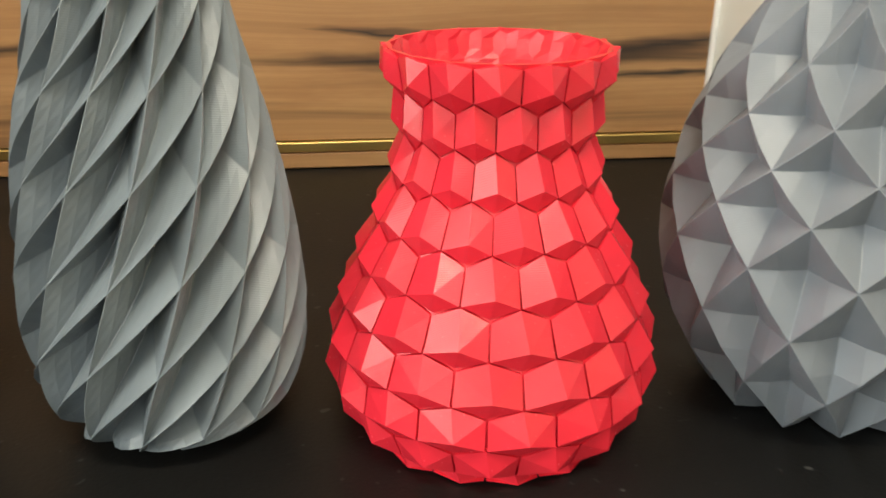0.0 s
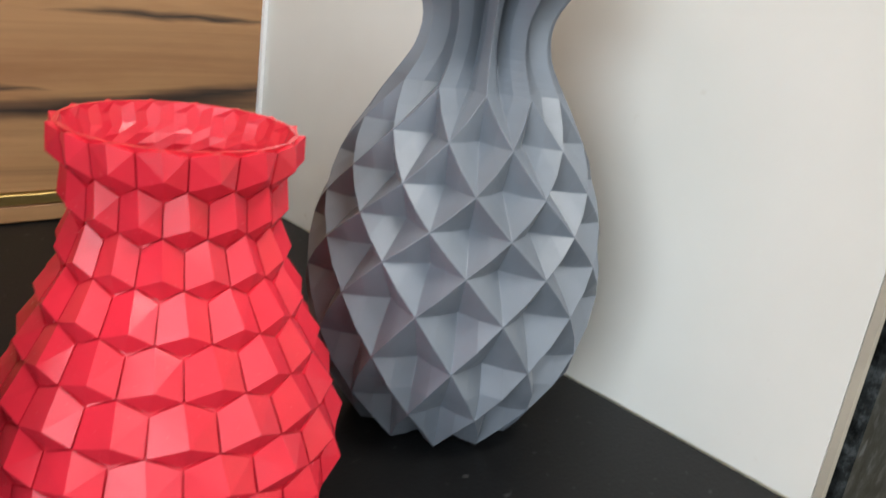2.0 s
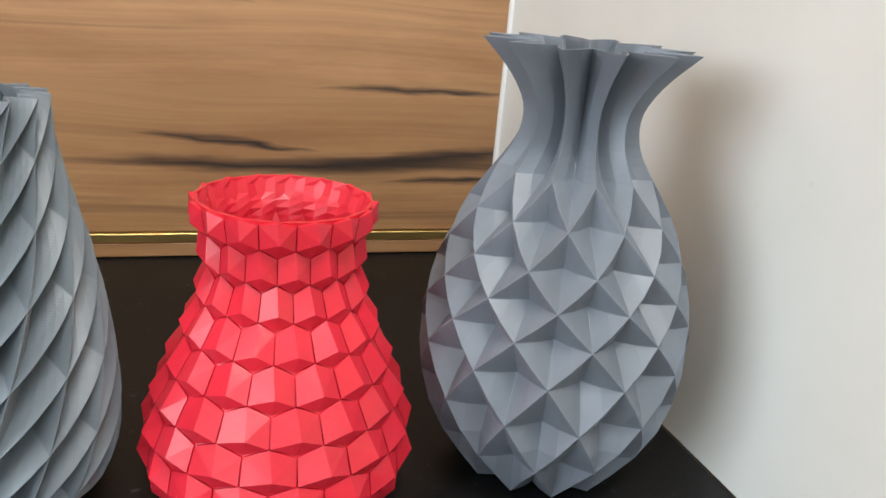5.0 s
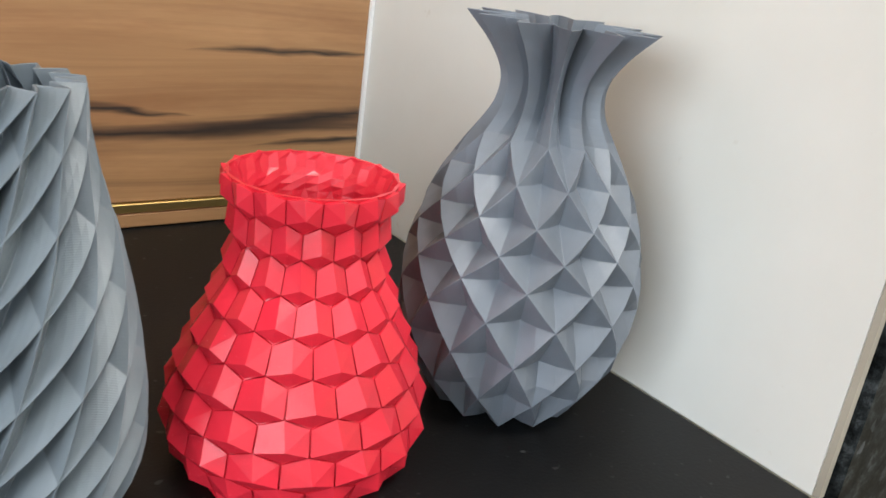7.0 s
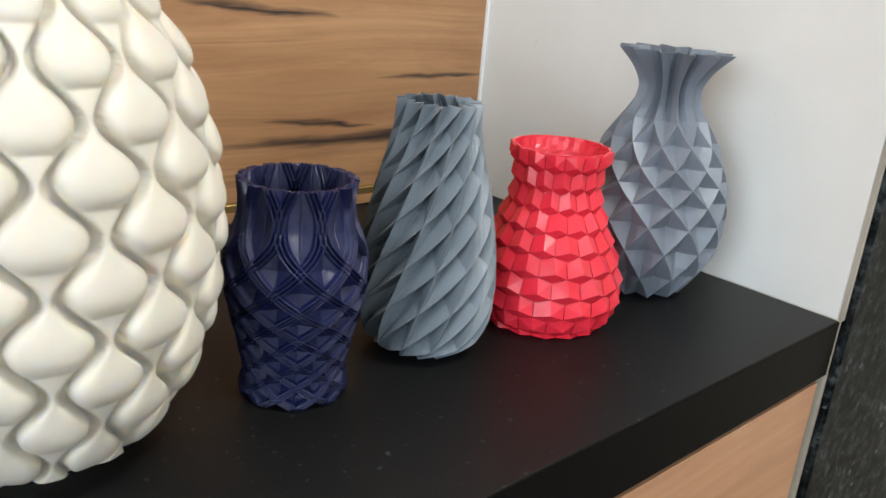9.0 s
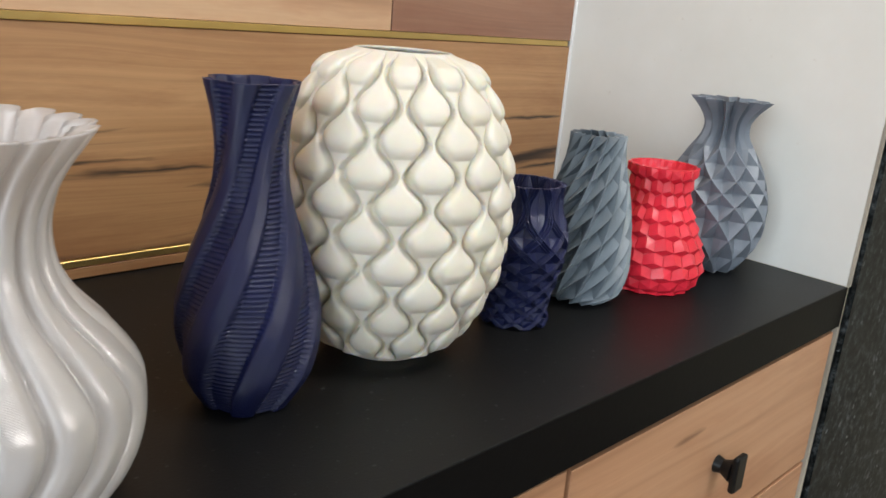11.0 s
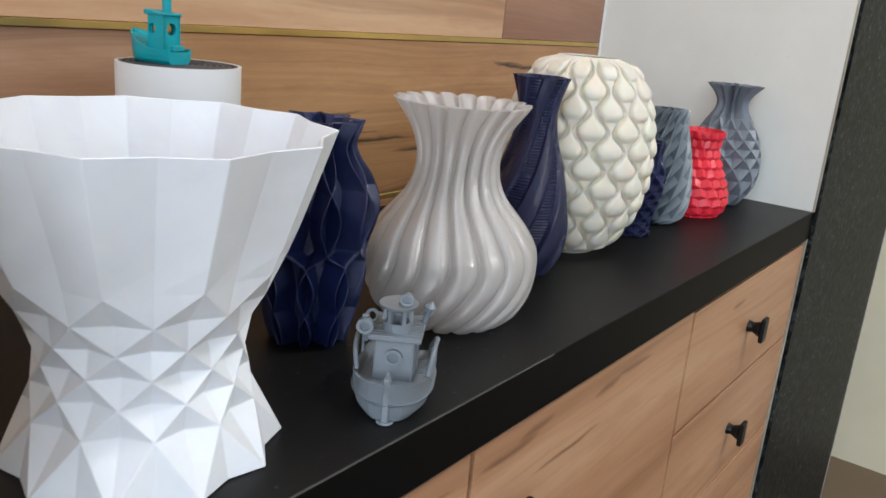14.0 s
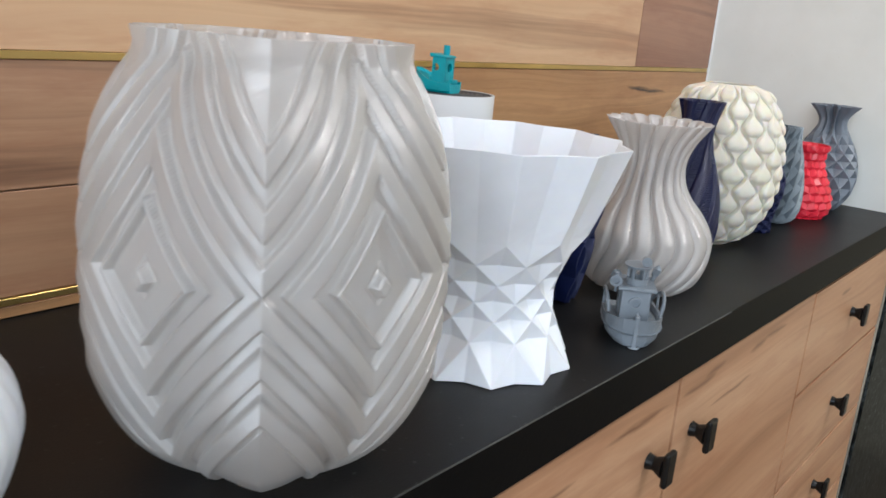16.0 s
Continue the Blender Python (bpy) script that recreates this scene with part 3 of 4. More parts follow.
# grey vase folded like a pineapple, with a star-shaped flared mouth
PINE = smooth_curve([(0, 0.0245), (0.008, 0.0302), (0.019, 0.0371), (0.030, 0.0404), (0.041, 0.0420), (0.052, 0.0417), (0.0625, 0.0398), (0.0735, 0.0365), (0.085, 0.0316), (0.097, 0.0242), (0.108, 0.0182), (0.1165, 0.0178), (0.125, 0.0225), (0.1345, 0.0315)])
vase = folded_vase("faceted_vase", [0, 0.0145, 0.031, 0.0455, 0.0570, 0.0665, 0.0760, 0.0870, 0.0985], PINE,
                   lambda z: 0.0080 if z < 0.088 else (0.0080 + 0.0008 * min(1, (z - 0.0985) / 0.012) + 0.0055 * max(0, (z - 0.115) / 0.02)),
                   12, -math.pi / 12, 0.0009, M_GREY_DARK, [0.102, 0.107, 0.112, 0.117, 0.122, 0.127, 0.131, 0.1345], 2, radians(-130.5 + 0))
place(crisp(vase), -0.056, -0.203, "slate grey printed vase with pyramid facets and star-shaped mouth")

# red vase of overlapping tilted tiles
RED = smooth_curve([(0, 0.0300), (0.008, 0.0360), (0.018, 0.0376), (0.030, 0.0356), (0.043, 0.0305), (0.053, 0.0262), (0.062, 0.0225), (0.072, 0.0208), (0.080, 0.0220), (0.0895, 0.0252)])


def tile_vase(name, radius, rows, pitch, z0, columns, out, wall, mat, top):
    """A round core, dimpled inside, under rows of lapped six-sided tiles; the tiles of a row share a mesh."""
    delta = 2 * math.pi / columns
    lift = 0.27 * pitch
    verts, faces = [], []

    def point(theta, z, off):
        z = min(max(z, 0.0), top)
        r = float(radius(z)) + off
        return (r * math.cos(theta), r * math.sin(theta), z)

    n, levels = columns * 2, 40
    back = out * 0.52
    for i in range(levels + 1):
        z = top * i / levels
        verts += [point(j * delta / 2, z, -back) for j in range(n)]
    for i in range(levels + 1):
        z = top * (1 - i / levels)
        for j in range(n):
            k = (z - z0) / pitch
            c = (j * 0.5 - 0.5 * (math.floor(k) % 2) + 0.5) % 1 - 0.5
            dent = 0.7 * out * (1 - 2 * abs(c)) * (1 - abs(2 * (k % 1) - 1))
            verts.append(point(j * delta / 2, max(z, 0.002), -back - wall + dent))
    for i in range(2 * levels + 1):
        for j in range(n):
            k = (j + 1) % n
            faces.append((i * n + j, i * n + k, (i + 1) * n + k, (i + 1) * n + j))
    faces.append(tuple(range(n - 1, -1, -1)))
    faces.append(tuple(range((2 * levels + 1) * n, (2 * levels + 2) * n)))
    core = link_mesh(name, verts, faces, mat)
    slot = 0.018 * delta
    for k in range(rows):
        zb, zt = z0 + k * pitch, z0 + (k + 1) * pitch
        half = delta / 2 - slot
        rim = [(0, zt - 0.02 * pitch, 0.10), (-half, zt - lift - 0.02 * pitch, -0.28), (-half, zb + 0.02 * pitch, 0.26), (0, zb - lift + 0.03 * pitch, -0.40), (half, zb + 0.02 * pitch, 0.26), (half, zt - lift - 0.02 * pitch, -0.28)]
        pts = [point(a, z, o * out) for a, z, o in rim]
        pts += [point(a * 0.97, z, -back - 0.0004) for a, z, o in rim]
        pts.append(point(0.07 * delta, zb + lift * 0.95, out))
        fs = [(12, (i + 1) % 6, i) for i in range(6)]
        fs += [(i, (i + 1) % 6, 6 + (i + 1) % 6, 6 + i) for i in range(6)]
        fs.append((6, 7, 8, 9, 10, 11))
        me = bpy.data.meshes.new("tile")
        me.from_pydata(pts, [], [f[::-1] for f in fs])
        bm = bmesh.new()
        bm.from_mesh(me)
        bmesh.ops.remove_doubles(bm, verts=bm.verts, dist=1e-6)
        bmesh.ops.recalc_face_normals(bm, faces=bm.faces)
        bm.to_mesh(me)
        bm.free()
        me.materials.append(mat)
        for j in range(columns):
            t = new("tile", me)
            t.parent = core
            t.rotation_euler = (0, 0, (j + 0.5 * (k % 2)) * delta)
    return core


vase = tile_vase("tiled_vase", RED, 10, 0.00975, -0.0065, 16, 0.0024, 0.0012, M_RED, 0.0892)
place(vase, -0.141, -0.203, "bright red printed vase of overlapping tilted tiles", 0.5)

# grey vase of twisted leaf-like folds
GREY = smooth_curve([(0, 0.0190), (0.006, 0.0268), (0.014, 0.0305), (0.025, 0.0322), (0.038, 0.0318), (0.057, 0.0295), (0.077, 0.0255), (0.095, 0.0206), (0.105, 0.0190), (0.1135, 0.0188)])
vase = folded_vase("twisted_vase", [0, 0.008, 0.027, 0.046, 0.065, 0.083, 0.099, 0.1135], GREY, lambda z: 0.0135 - 0.0066 * max(0, (z - 0.05) / 0.06), 14, radians(12), 0.0009, M_GREY, (), 5, radians(20), 0.52, radians(-2.8))
place(crisp(vase), -0.2168, -0.196, "matte grey printed vase with twisted leaf-like folds")

# small navy vase with crossed bundles of ridges
WOVEN = smooth_curve([(0, 0.0178), (0.004, 0.0196), (0.010, 0.0198), (0.02, 0.0216), (0.03, 0.0238), (0.04, 0.0262), (0.05, 0.0273), (0.056, 0.0272), (0.064, 0.0255), (0.072, 0.0224), (0.080, 0.0215), (0.0882, 0.0222)])


CROSSING = smooth_curve([(0, -0.95), (0.009, 0.0), (0.019, 1.0), (0.0307, 2.0), (0.043, 3.0), (0.0590, 4.0), (0.068, 4.40), (0.076, 4.48), (0.0882, 4.22)])


def woven(th, v):
    n = 9
    z = v * 0.0882
    q = CROSSING(z)
    h = np.zeros_like(v)
    pyr = np.ones_like(v)
    for s in (1, -1):
        d = (n * th / (2 * np.pi) + s * q + 0.5) % 1 - 0.5
        for off in (-0.115, 0.0, 0.115):
            h = np.maximum(h, np.clip(1.3 - np.abs(d - off) / 0.034, 0, 1))
        pyr = np.minimum(pyr, np.clip((np.abs(d) - 0.15) / 0.35, 0, 1))
    spine = np.exp(-((((n * th / (2 * np.pi) + 0.5) % 1 - 0.5) / 0.022) ** 2)) * step_up(v, 0.62, 0.7)
    flare = 1 + 1.2 * np.clip(1 - v / 0.09, 0, 1)
    r = WOVEN(z) + 0.0024 * h * flare + 0.0004 * spine - 0.0024 * pyr * (1 - 0.5 * step_up(v, 0.62, 0.8)) - 0.0014
    return r, th, z


vase = grid_vase("woven_vase", 0.0882, woven, 300, 864, 0.0009, M_NAVY)
place(vase, -0.288, -0.199, "small glossy navy printed vase with crossed ridge bundles", 241.0)

# cream vase of onion-shaped bumps
CREAM = smooth_curve([(0, 0.030), (0.005, 0.0345), (0.012, 0.0395), (0.023, 0.0468), (0.046, 0.0565), (0.072, 0.0605), (0.095, 0.0605), (0.121, 0.0555), (0.143, 0.0465), (0.154, 0.0385), (0.1615, 0.0305)])


def onions(th, v):
    n, rows = 12, 10.6
    s = v * rows + 1.484
    best = np.zeros_like(v)
    for p in (0, 1):
        t = (s / 2 + 0.5 * p) % 1
        d = np.abs((n * th / (2 * np.pi) + 0.5 * p + 0.5) % 1 - 0.5)
        a = 2 * np.pi * (t - 0.02)
        w = 0.212 + 0.164 * np.sin(a) + 0.012 * np.sin(2 * a + 2.6)
        rise = np.sqrt(np.clip(1 - ((0.24 - t) / 0.27) ** 2, 0, 1))
        late = np.sqrt(np.clip(1 - ((1.24 - t) / 0.27) ** 2, 0, 1)) * (t > 0.9)
        fall = 0.66 + 0.34 * (0.5 + 0.5 * np.cos(np.pi * np.clip((t - 0.24) / 0.55, 0, 1)))
        h = np.where(t < 0.24, np.maximum(rise, 0.66), np.maximum(fall, late))
        pillow = np.clip(1 - (d / np.maximum(w, 0.04)) ** 5.0, 0, 1) ** 0.36
        best = np.maximum(best, h * pillow)
    fade = (1 - step_up(v, 0.965, 1.0)) * step_up(v, 0.008, 0.055)
    z = v * 0.1615
    return CREAM(z) - 0.0046 + 0.0088 * best * fade - 0.0012 * (1 - fade), th, z


vase = grid_vase("onion_bump_vase", 0.1615, onions, 300, 520, 0.0016, M_CREAM)
place(vase, -0.383, -0.185, "large cream printed vase covered in onion-shaped bumps", -114.1)

# dark blue twisted vase with smooth and ribbed bands
SPIRAL = smooth_curve([(0, 0.0195), (0.006, 0.0235), (0.016, 0.0290), (0.028, 0.0318), (0.042, 0.0322), (0.056, 0.0302), (0.072, 0.0262), (0.088, 0.0212), (0.104, 0.0165), (0.118, 0.0150), (0.132, 0.0162), (0.148, 0.0205)])


def spiral(th, v):
    n = 6
    z = v * 0.148
    turn = radians(118) * v ** 1.1
    a = (n * (th - turn) / (2 * np.pi)) % 1
    band = step_up(a, 0.0, 0.05) - step_up(a, 0.50, 0.62)
    ribs = (0.5 + 0.5 * np.sign(np.sin(2 * np.pi * z / 0.00215))) * (1 - band)
    gloss_band = np.clip(1 - np.abs(a - 0.28) / 0.28, 0, 1)
    r = SPIRAL(z) * (0.895 + 0.105 * band) + 0.0009 * band * gloss_band - 0.0009 * ribs
    return r, th, z


vase = grid_vase("twisted_band_vase", 0.148, spiral, 420, 200, 0.001, M_NAVY_B)
place(vase, -0.479, -0.199, "dark blue printed vase with smooth and ribbed twisting bands", 35.0)

# pearl fluted vase
FLUTED = smooth_curve([(0, 0.0370), (0.006, 0.0440), (0.014, 0.0490), (0.022, 0.0520), (0.035, 0.0540), (0.048, 0.0528), (0.063, 0.0440), (0.078, 0.0315), (0.088, 0.0265), (0.096, 0.0248), (0.106, 0.0250), (0.119, 0.0292), (0.136, 0.0405)])


SWIRL = smooth_curve([(0, 0), (0.15, 20), (0.3, 32), (0.45, 30), (0.6, 25), (0.8, 29), (1, 38)])


def fluted(th, v):
    n = 18
    z = v * 0.136
    turn = np.radians(SWIRL(v))
    a = n * (th - turn)
    wave = np.abs(np.sin((a + 0.7 * np.sin(a)) / 2)) ** 0.8
    amp = 0.0064 + 0.0012 * step_up(v, 0.8, 1.0) - 0.0008 * step_up(v, 0.35, 0.65) * (1 - step_up(v, 0.7, 0.95))
    r = FLUTED(z) + amp * (wave - 0.75)
    return r, th, z * (1 + 0.012 * v ** 6 * (wave - 0.5))


vase = grid_vase("fluted_vase", 0.136, fluted, 150, 432, 0.0007, M_PEARL)
place(vase, -0.596, -0.215, "pearl white translucent vase with swirling flutes", 4.0)

# navy vase with wavy lens-shaped ridges
WAVY = smooth_curve([(0, 0.0215), (0.01, 0.0245), (0.025, 0.0280), (0.04, 0.0308), (0.058, 0.0318), (0.072, 0.0352), (0.081, 0.0365), (0.090, 0.0345), (0.099, 0.0302), (0.108, 0.0240), (0.115, 0.0218), (0.121, 0.0240), (0.127, 0.0262)])


def wavy(th, v):
    pairs = 9
    gap = 2 * np.pi / pairs
    z = v * 0.127

    def lens(a, c):
        return np.sin(np.pi * np.clip((v - a) / (c - a), 0, 1))

    spread = np.where(v > 0.455, 0.21 * lens(0.72, 0.985) + 0.21 * lens(0.455, 0.72), 0.5 * (1 - step_up(v, 0.385, 0.455)) - 0.20 * lens(0.165, 0.385) - 0.18 * lens(-0.03, 0.165))
    dist = np.full_like(v, 9.0)
    for j in range(pairs):
        for side in (1, -1):
            c = j * gap + side * spread * gap
            d = np.abs((th - c + np.pi) % (2 * np.pi) - np.pi)
            dist = np.minimum(dist, d)
    fold = np.clip((dist - 0.010) / (0.27 * gap), 0, 1.0) ** 0.62
    return WAVY(z) + 0.0006 - 0.0135 * fold * (0.55 + 0.45 * (1 - step_up(v, 0.8, 1.0))), th, z


vase = grid_vase("wave_ridge_vase", 0.127, wavy, 200, 720, 0.0009, M_NAVY_C)
place(vase, -0.690, -0.186, "dark blue printed vase with wavy lens-shaped ridges", 1.0)

# white faceted vase with a wide fanned mouth
FAN = smooth_curve([(0, 0.0590), (0.010, 0.0540), (0.022, 0.0475), (0.036, 0.0435), (0.050, 0.0430), (0.060, 0.0460), (0.084, 0.0590), (0.110, 0.0690), (0.137, 0.0785)])
vase = folded_vase("fan_vase", [0, 0.0225, 0.0345, 0.0455, 0.0570, 0.0700, 0.0845], FAN, lambda z: 0.0066 - 0.02 * z if z < 0.0846 else 0.0062, 11, -math.pi / 11, 0.0012, M_WHITE, [0.095, 0.106, 0.118, 0.137], 1, radians(-135.3))
place(crisp(vase), -0.8205, -0.221, "white printed vase with diamond facets and fanned mouth")

# clear vase with chevron bands
CHEV = smooth_curve([(0, 0.0450), (0.010, 0.0560), (0.025, 0.0665), (0.045, 0.0735), (0.07, 0.0765), (0.10, 0.0770), (0.13, 0.0745), (0.155, 0.0685), (0.170, 0.0620), (0.178, 0.0580), (0.188, 0.0592)])


def chevron(th, v):
    n = 5
    z = v * 0.188
    u = np.abs(((n * th / (2 * np.pi)) + 0.5) % 1 - 0.5) * 2
    w = np.abs(v - 0.525)
    f = w - 0.275 * u * (1 + np.where(v > 0.525, 0.9, 0.3) * w)
    saw = (f / 0.105 + 0.05) % 1
    ridge = (step_up(saw, 0.0, 0.07) - step_up(saw, 0.60, 0.68)) * (0.75 + 0.45 * np.clip(saw, 0, 0.6))
    plain_face = np.maximum(step_up(f, 0.285, 0.295), step_up(-f, 0.16, 0.168) * (1 - step_up(-f, 0.235, 0.24)))
    ridge = ridge * (1 - plain_face) + 0.15 * plain_face
    keel = np.clip(1 - u / 0.9, 0, 1) - 0.4
    facet = np.clip(-f / 0.275, 0, 1)
    foot = -0.006 * np.clip(1 - v / 0.11, 0, 1) * u - 0.003 * np.clip((v - 0.9) / 0.1, 0, 1) * u
    r = CHEV(z) - 0.0024 + 0.0047 * (ridge - 0.5) + 0.0050 * keel + 0.0022 * facet + foot
    return r, th, z


vase = grid_vase("chevron_vase", 0.188, chevron, 380, 600, 0.0009, M_CLEAR, inner_step=4)
place(vase, -0.992, -0.226, "large half-clear printed vase with nested chevron bands", -131.0)

# white rounded vase at the end of the row
ROUND = smooth_curve([(0, 0.030), (0.012, 0.043), (0.03, 0.052), (0.046, 0.0555), (0.062, 0.052), (0.08, 0.040), (0.095, 0.030), (0.105, 0.028), (0.115, 0.034)])


def rounded(th, v):
    z = v * 0.115
    return ROUND(z) + 0.0012 * np.abs(np.sin(14 * th + 3 * v)), th, z


vase = grid_vase("round_vase", 0.115, rounded, 90, 336, 0.0012, M_WHITE)
place(vase, -1.150, -0.195, "rounded white printed vase with fine flutes")

# ---------------------------------------------------------------- speaker and boats
SPK_X, SPK_Y, SPK_R, SPK_H = -0.7045, -0.085, 0.0357, 0.1448
spk = tagged(new("smart_speaker"), "white cylindrical speaker with grey ringed top", "speaker")
spk.matrix_world = pose(SPK_X, SPK_Y, 0.0005)
part("shell", cyl_bm(SPK_R - 0.001, SPK_R, 0.0, SPK_H - 0.0018, 96), M_SPEAKER, spk)
part("rim", ring_bm(SPK_R, SPK_R - 0.0018, SPK_H - 0.0018, SPK_H, 96), M_SPEAKER, spk)
part("top_plate", cyl_bm(SPK_R - 0.0018, SPK_R - 0.0018, SPK_H - 0.0017, SPK_H - 0.0009, 96), M_GRILLE_GAP, spk)
for i in range(9):
    part("grille_ring", ring_bm(0.0335 - i * 0.0035, 0.0315 - i * 0.0035, SPK_H - 0.0009, SPK_H - 0.0002, 72), M_GRILLE, spk)
mark = bmesh.new()
for i in range(5):
    a0 = radians(-100 + i * 3.2)
    a1 = radians(-98 + i * 3.2)
    q = [mark.verts.new(((SPK_R + 0.00015) * math.cos(a), (SPK_R + 0.00015) * math.sin(a), z)) for a, z in ((a0, 0.0265), (a1, 0.0265), (a1, 0.0278), (a0, 0.0278))]
    mark.faces.new(q)
part("print_mark", mark, M_GRILLE, spk, "small grey printed mark")
for ob in spk.children:
    if ob.name.startswith(("shell", "rim")):
        ob.data.polygons.foreach_set("use_smooth", [True] * len(ob.data.polygons))
        ob.data.set_sharp_from_angle(angle=radians(40))


def hull_bm(length, beam, height, sheer, bulwark=0.0, n=26):
    """A small ship's hull with a raised bow, hollow behind the bulwark."""
    bm = bmesh.new()
    rings = []
    for i in range(n + 1):
        s = i / n
        x = (s - 0.45) * length
        full = math.sqrt(max(0.0, 1 - max(0.0, (s - 0.55) / 0.45) ** 2.4)) * (0.84 + 0.16 * min(1, s / 0.3))
        w = max(0.0006, beam / 2 * full)
        top = height * (1 + sheer * max(0, (s - 0.25) / 0.75) ** 2 + 0.12 * max(0, 0.2 - s) / 0.2)
        deck = top - bulwark
        sec = [(0.0, 0.0), (w * 0.74, 0.0), (w * 0.95, height * 0.25), (w, height * 0.55), (w * 1.02, height * 0.58), (w * 1.06, top), (max(w * 1.06 - 0.0016, 0), top), (max(w - 0.0018, 0), deck), (0.0, deck)]
        ring = [bm.verts.new((x + (0.04 * length * (z / height) * max(0, (s - 0.8) / 0.2)), y, z)) for y, z in sec]
        ring += [bm.verts.new((v.co.x, -v.co.y, v.co.z)) for v in reversed(ring[1:-1])]
        rings.append(ring)
    m = len(rings[0])
    for a, b in zip(rings[:-1], rings[1:]):
        for j in range(m):
            k = (j + 1) % m
            bm.faces.new((a[j], a[k], b[k], b[j]))
    bm.faces.new(rings[0][::-1])
    bm.faces.new(rings[-1])
    bmesh.ops.remove_doubles(bm, verts=bm.verts, dist=1e-5)
    bmesh.ops.recalc_face_normals(bm, faces=bm.faces)
    return bm


def plate_hole(left, right, z0, z1, hole_z, hole_r, thick, m, n=32):
    """An upright plate along x, with a round hole at x = 0."""
    bm = bmesh.new()
    corners = [(right, z1), (-left, z1), (-left, z0), (right, z0)]
    angles = [math.atan2(z - hole_z, x) % (2 * math.pi) for x, z in corners]
    step = 2 * math.pi / n
    outer = []
    for k in range(n):
        c, s = math.cos(k * step), math.sin(k * step)
        reach = min((right if c > 0 else left) / max(abs(c), 1e-6), ((z1 - hole_z) if s > 0 else (hole_z - z0)) / max(abs(s), 1e-6))
        outer.append((c * reach, hole_z + s * reach))
    for a, corner in zip(angles, corners):
        outer[round(a / step) % n] = corner
    inner = [(hole_r * math.cos(k * step), hole_z + hole_r * math.sin(k * step)) for k in range(n)]
    loops = [[bm.verts.new((x, y, z)) for x, z in ring] for ring, y in ((outer, 0.0), (inner, 0.0), (inner, -thick), (outer, -thick))]
    for a in range(4):
        p, q = loops[a], loops[(a + 1) % 4]
        for k in range(n):
            bm.faces.new((p[k], p[(k + 1) % n], q[(k + 1) % n], q[k]))
    bmesh.ops.recalc_face_normals(bm, faces=bm.faces)
    bmesh.ops.transform(bm, matrix=m, verts=bm.verts)
    return bm


# grey tug
tug = tagged(new("toy_tugboat"), "small light grey printed tugboat with wheelhouse", "toy boat")
tug.matrix_world = pose(-0.7080, -0.2675, 0.0005, 0, 0, -147) @ Matrix.Scale(1.05, 4) @ Matrix.Scale(0.94, 4, (0, 0, 1))
part("hull", hull_bm(0.057, 0.0358, 0.0150, 0.38, 0.0040), M_BOAT, tug)
part("rubbing_band", hull_bm(0.0580, 0.0370, 0.0022, 0.0), M_BOAT, tug).location = (0, 0, 0.0076)
part("stem", box_bm(0.0295, 0.0336, -0.0016, 0.0016, 0.0, 0.0228, 0.0005, 1), M_BOAT, tug)
for i in range(9):
    part("deck_plank", box_bm(-0.0238 + i * 0.0026, -0.0221 + i * 0.0026, -0.0140, 0.0140, 0.0108, 0.0118), M_BOAT, tug)
for s in (1, -1):
    cu = bpy.data.curves.new("rail", "CURVE")
    cu.dimensions, cu.bevel_depth, cu.bevel_resolution = "3D", 0.0012, 2
    sp = cu.splines.new("BEZIER")
    sp.bezier_points.add(3)
    for p, co in zip(sp.bezier_points, ((0.0150, s * 0.0165, 0.0180), (0.0105, s * 0.0182, 0.0280), (-0.0130, s * 0.0182, 0.0262), (-0.0245, s * 0.0150, 0.0165))):
        p.co = co
        p.handle_left_type = p.handle_right_type = "AUTO"
    cu.materials.append(M_BOAT)
    rail = new("rail", cu)
    rail.parent = tug
cab = part("cabin", box_bm(-0.012, 0.013, -0.0095, 0.0095, 0.0112, 0.034, 0.0012, 2), M_BOAT, tug)
part("cabin_roof", box_bm(-0.016, 0.0155, -0.0125, 0.0125, 0.034, 0.0362, 0.0009, 2), M_BOAT, cab)
part("porthole", ring_bm(0.0042, 0.0027, 0.0, 0.0022, 24, pose(0.0128, 0, 0.0255, 0, 90, 0)), M_BOAT, cab)
part("porthole_pane", cyl_bm(0.0027, 0.0027, 0.0, 0.0007, 20, pose(0.0129, 0, 0.0255, 0, 90, 0)), M_GREY_DARK, cab)
for s in (1, -1):
    part("side_door", box_bm(-0.004, 0.004, s * 0.0096 - 0.0006, s * 0.0096 + 0.0006, 0.0135, 0.031, 0.0003, 1), M_BOAT, cab)
for i in range(10):
    part("roof_plank", box_bm(-0.0155 + i * 0.0031, -0.0133 + i * 0.0031, -0.0120, 0.0120, 0.0360, 0.0367), M_BOAT, cab)
house = part("wheelhouse", ring_bm(0.0070, 0.0056, 0.0362, 0.0412, 24, pose(0.004, 0, 0)), M_BOAT, tug)
for i in range(6):
    a = 2 * math.pi * (i + 0.5) / 6
    part("window_post", box_bm(0.0054, 0.0070, -0.0009, 0.0009, 0.0411, 0.0490), M_BOAT, house).matrix_local = pose(0.004, 0, 0, 0, 0, math.degrees(a))
roof = cyl_bm(0.0084, 0.0092, 0.0489, 0.0506, 28)
for v in roof.verts:
    if v.co.x < 0:
        v.co.x *= 1.15
    v.co.x += 0.0045
part("house_roof", roof, M_BOAT, house)
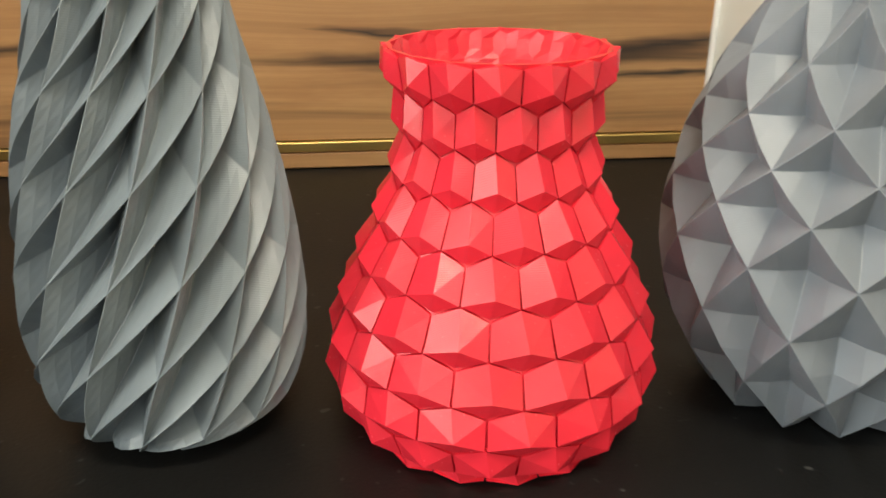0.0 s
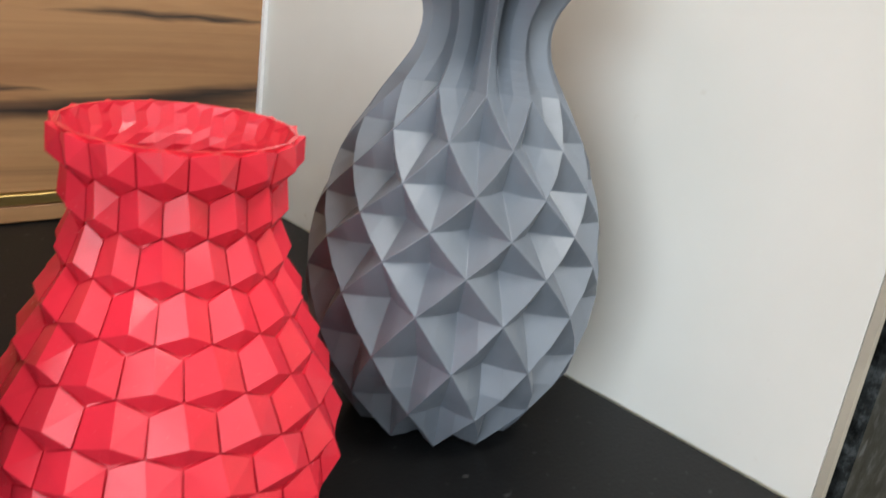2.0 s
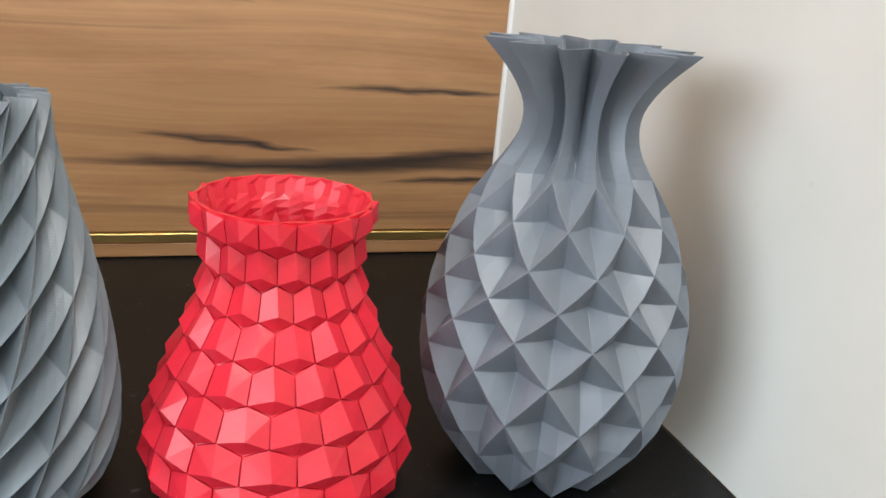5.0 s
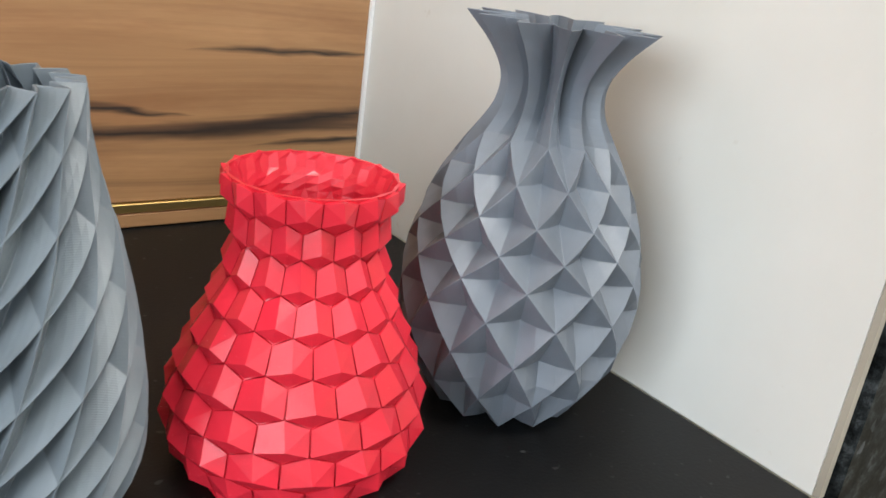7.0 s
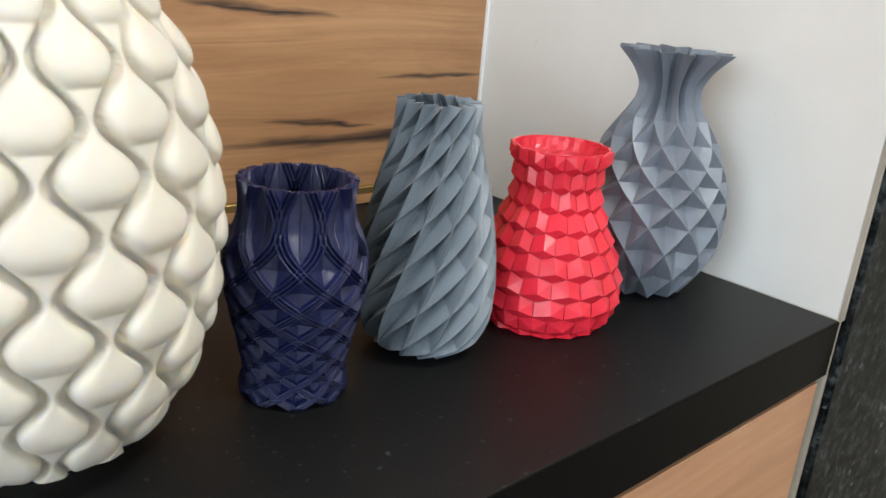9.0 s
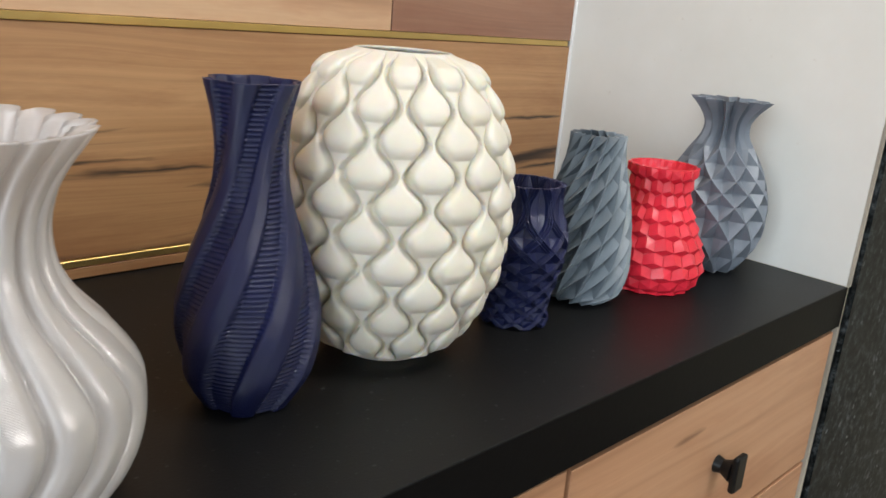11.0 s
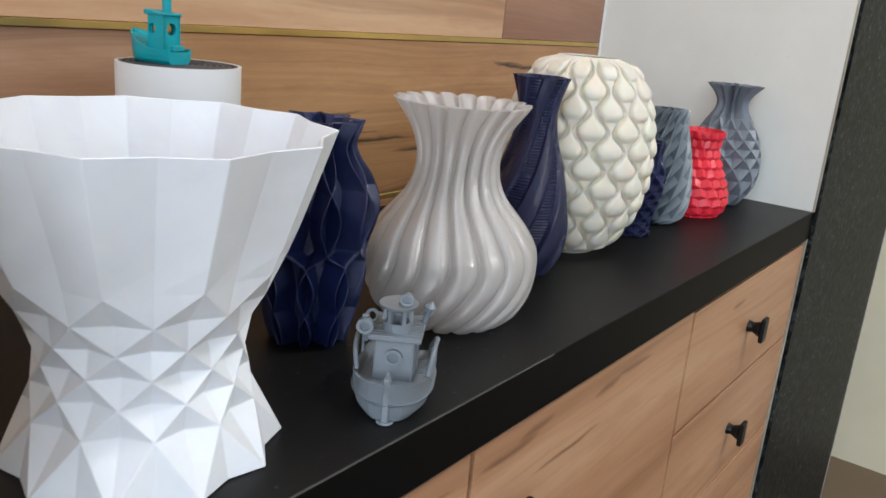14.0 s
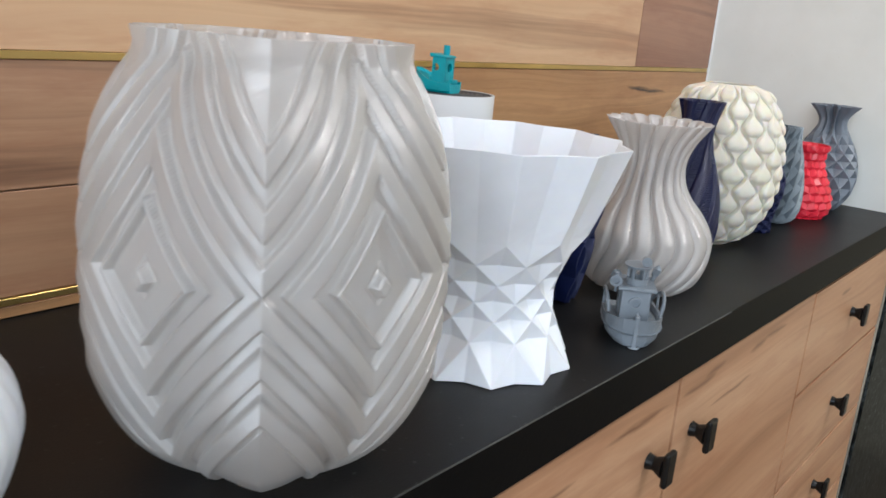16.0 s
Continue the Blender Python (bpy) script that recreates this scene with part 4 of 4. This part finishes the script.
light = part("searchlight", cyl_bm(0.0022, 0.0028, -0.0015, 0.0032, 20, pose(0.0055, 0.004, 0.0542, 0, 90, 0)), M_BOAT, house)
part("light_ring", ring_bm(0.0032, 0.0019, 0.0, 0.0014, 20, pose(0.0086, 0.004, 0.0542, 0, 90, 0)), M_BOAT, light)
part("light_foot", cyl_bm(0.0011, 0.0009, 0.0504, 0.0525, 10, pose(0.0062, 0.004, 0)), M_BOAT, light)
horn = part("side_lamp", ring_bm(0.0040, 0.0024, 0.0, 0.0034, 20, pose(0.010, -0.0142, 0.0398, 0, 90, 0)), M_BOAT, tug)
part("lamp_glass", cyl_bm(0.0024, 0.0024, 0.0004, 0.0020, 18, pose(0.010, -0.0142, 0.0398, 0, 90, 0)), M_GREY_DARK, horn)
part("lamp_arm", cyl_bm(0.0010, 0.0010, -0.006, 0.0, 8, pose(0.010, -0.0135, 0.0372)), M_BOAT, horn)
part("lamp_cap", cyl_bm(0.0013, 0.0018, 0.0, 0.0022, 12, pose(0.0117, -0.0142, 0.0434), 0.0004), M_BOAT, horn)
part("vent_ring", ring_bm(0.0034, 0.0021, 0.0, 0.0016, 20, pose(-0.002, -0.0125, 0.0400, 0, 75, -20)), M_BOAT, tug)
# a lantern on a leaning post
LEAN = pose(-0.008, 0.0112, 0.0355, -16, 0, 0)
post = part("lantern_post", cyl_bm(0.0015, 0.0013, 0.0, 0.0052, 16, LEAN), M_BOAT, tug)
lantern = part("lantern", cyl_bm(0.0021, 0.0026, 0.0050, 0.0064, 16, LEAN), M_BOAT, post)
part("lantern_core", cyl_bm(0.0015, 0.0015, 0.0062, 0.0102, 12, LEAN), M_GREY_DARK, post)
for i in range(6):
    a = math.pi * i / 3
    part("lantern_bar", cyl_bm(0.0005, 0.0005, 0.0062, 0.0102, 6, LEAN @ pose(0.0020 * math.cos(a), 0.0020 * math.sin(a), 0)), M_BOAT, post)
part("lantern_cap", cyl_bm(0.0029, 0.0004, 0.0100, 0.0130, 16, LEAN), M_BOAT, post)
part("rope_post", cyl_bm(0.0012, 0.0008, 0.0205, 0.0255, 10, pose(0.0298, 0, 0)), M_BOAT, tug)
part("forefoot", cyl_bm(0.0040, 0.0036, 0.0, 0.0010, 16, pose(0.0310, 0, 0)), M_BOAT, tug)
for s in (1, -1):
    part("bulwark_post", box_bm(-0.0130, -0.0112, s * 0.0180 - 0.0008, s * 0.0180 + 0.0008, 0.0120, 0.0264, 0.0004, 1), M_BOAT, tug)

# teal boat on the speaker
teal = tagged(new("toy_boat"), "small teal printed boat with an open wheelhouse", "toy boat")
teal.matrix_world = pose(SPK_X - 0.0095, SPK_Y + 0.004, SPK_H + 0.0006, 0, 0, 98) @ Matrix.Scale(0.93, 4)
part("hull", hull_bm(0.036, 0.0215, 0.0085, 1.25, 0.002), M_TEAL, teal)
part("rear_wall", plate_hole(0.0062, 0.0062, 0.0072, 0.0285, 0.0205, 0.0038, 0.0016, pose(-0.0095, 0, 0, 0, 0, 90)), M_TEAL, teal)
for y in (-0.0054, 0.0070):
    part("side_wall", plate_hole(0.0095, 0.0035, 0.0072, 0.0285, 0.0205, 0.0030, 0.0016, pose(0, y, 0)), M_TEAL, teal)
for y in (-0.0054, 0.0038):
    part("front_post", box_bm(0.0019, 0.0035, y, y + 0.0016, 0.0072, 0.0285), M_TEAL, teal)
roof = box_bm(-0.0108, 0.0062, -0.0080, 0.0080, 0.0285, 0.0300, 0.0005, 1)
for v in roof.verts:
    v.co.z += 0.10 * (v.co.x + 0.0108) * (v.co.z > 0.0292)
part("roof", roof, M_TEAL, teal)
part("funnel", ring_bm(0.0027, 0.0015, 0.0300, 0.0385, 20, pose(-0.0055, 0, 0)), M_TEAL, teal)
part("cargo_box", box_bm(-0.0158, -0.0122, -0.0045, 0.0045, 0.008, 0.0112, 0.0004, 1), M_TEAL, teal)
part("fore_deck_box", box_bm(0.0045, 0.0075, -0.0050, 0.0050, 0.0082, 0.0125, 0.0004, 1), M_TEAL, teal)

# black power cable behind the speaker
cu = bpy.data.curves.new("power_cable", "CURVE")
cu.dimensions, cu.bevel_depth, cu.bevel_resolution = "3D", 0.0012, 3
sp = cu.splines.new("BEZIER")
sp.bezier_points.add(2)
for p, co in zip(sp.bezier_points, ((-0.678, -0.0018, 0.1560), (-0.678, -0.0025, 0.08), (-0.677, -0.012, 0.0020))):
    p.co = co
    p.handle_left_type = p.handle_right_type = "AUTO"
cu.materials.append(M_CABLE)
tagged(new("power_cable", cu), "thin black cable running down the wood wall", "cable")
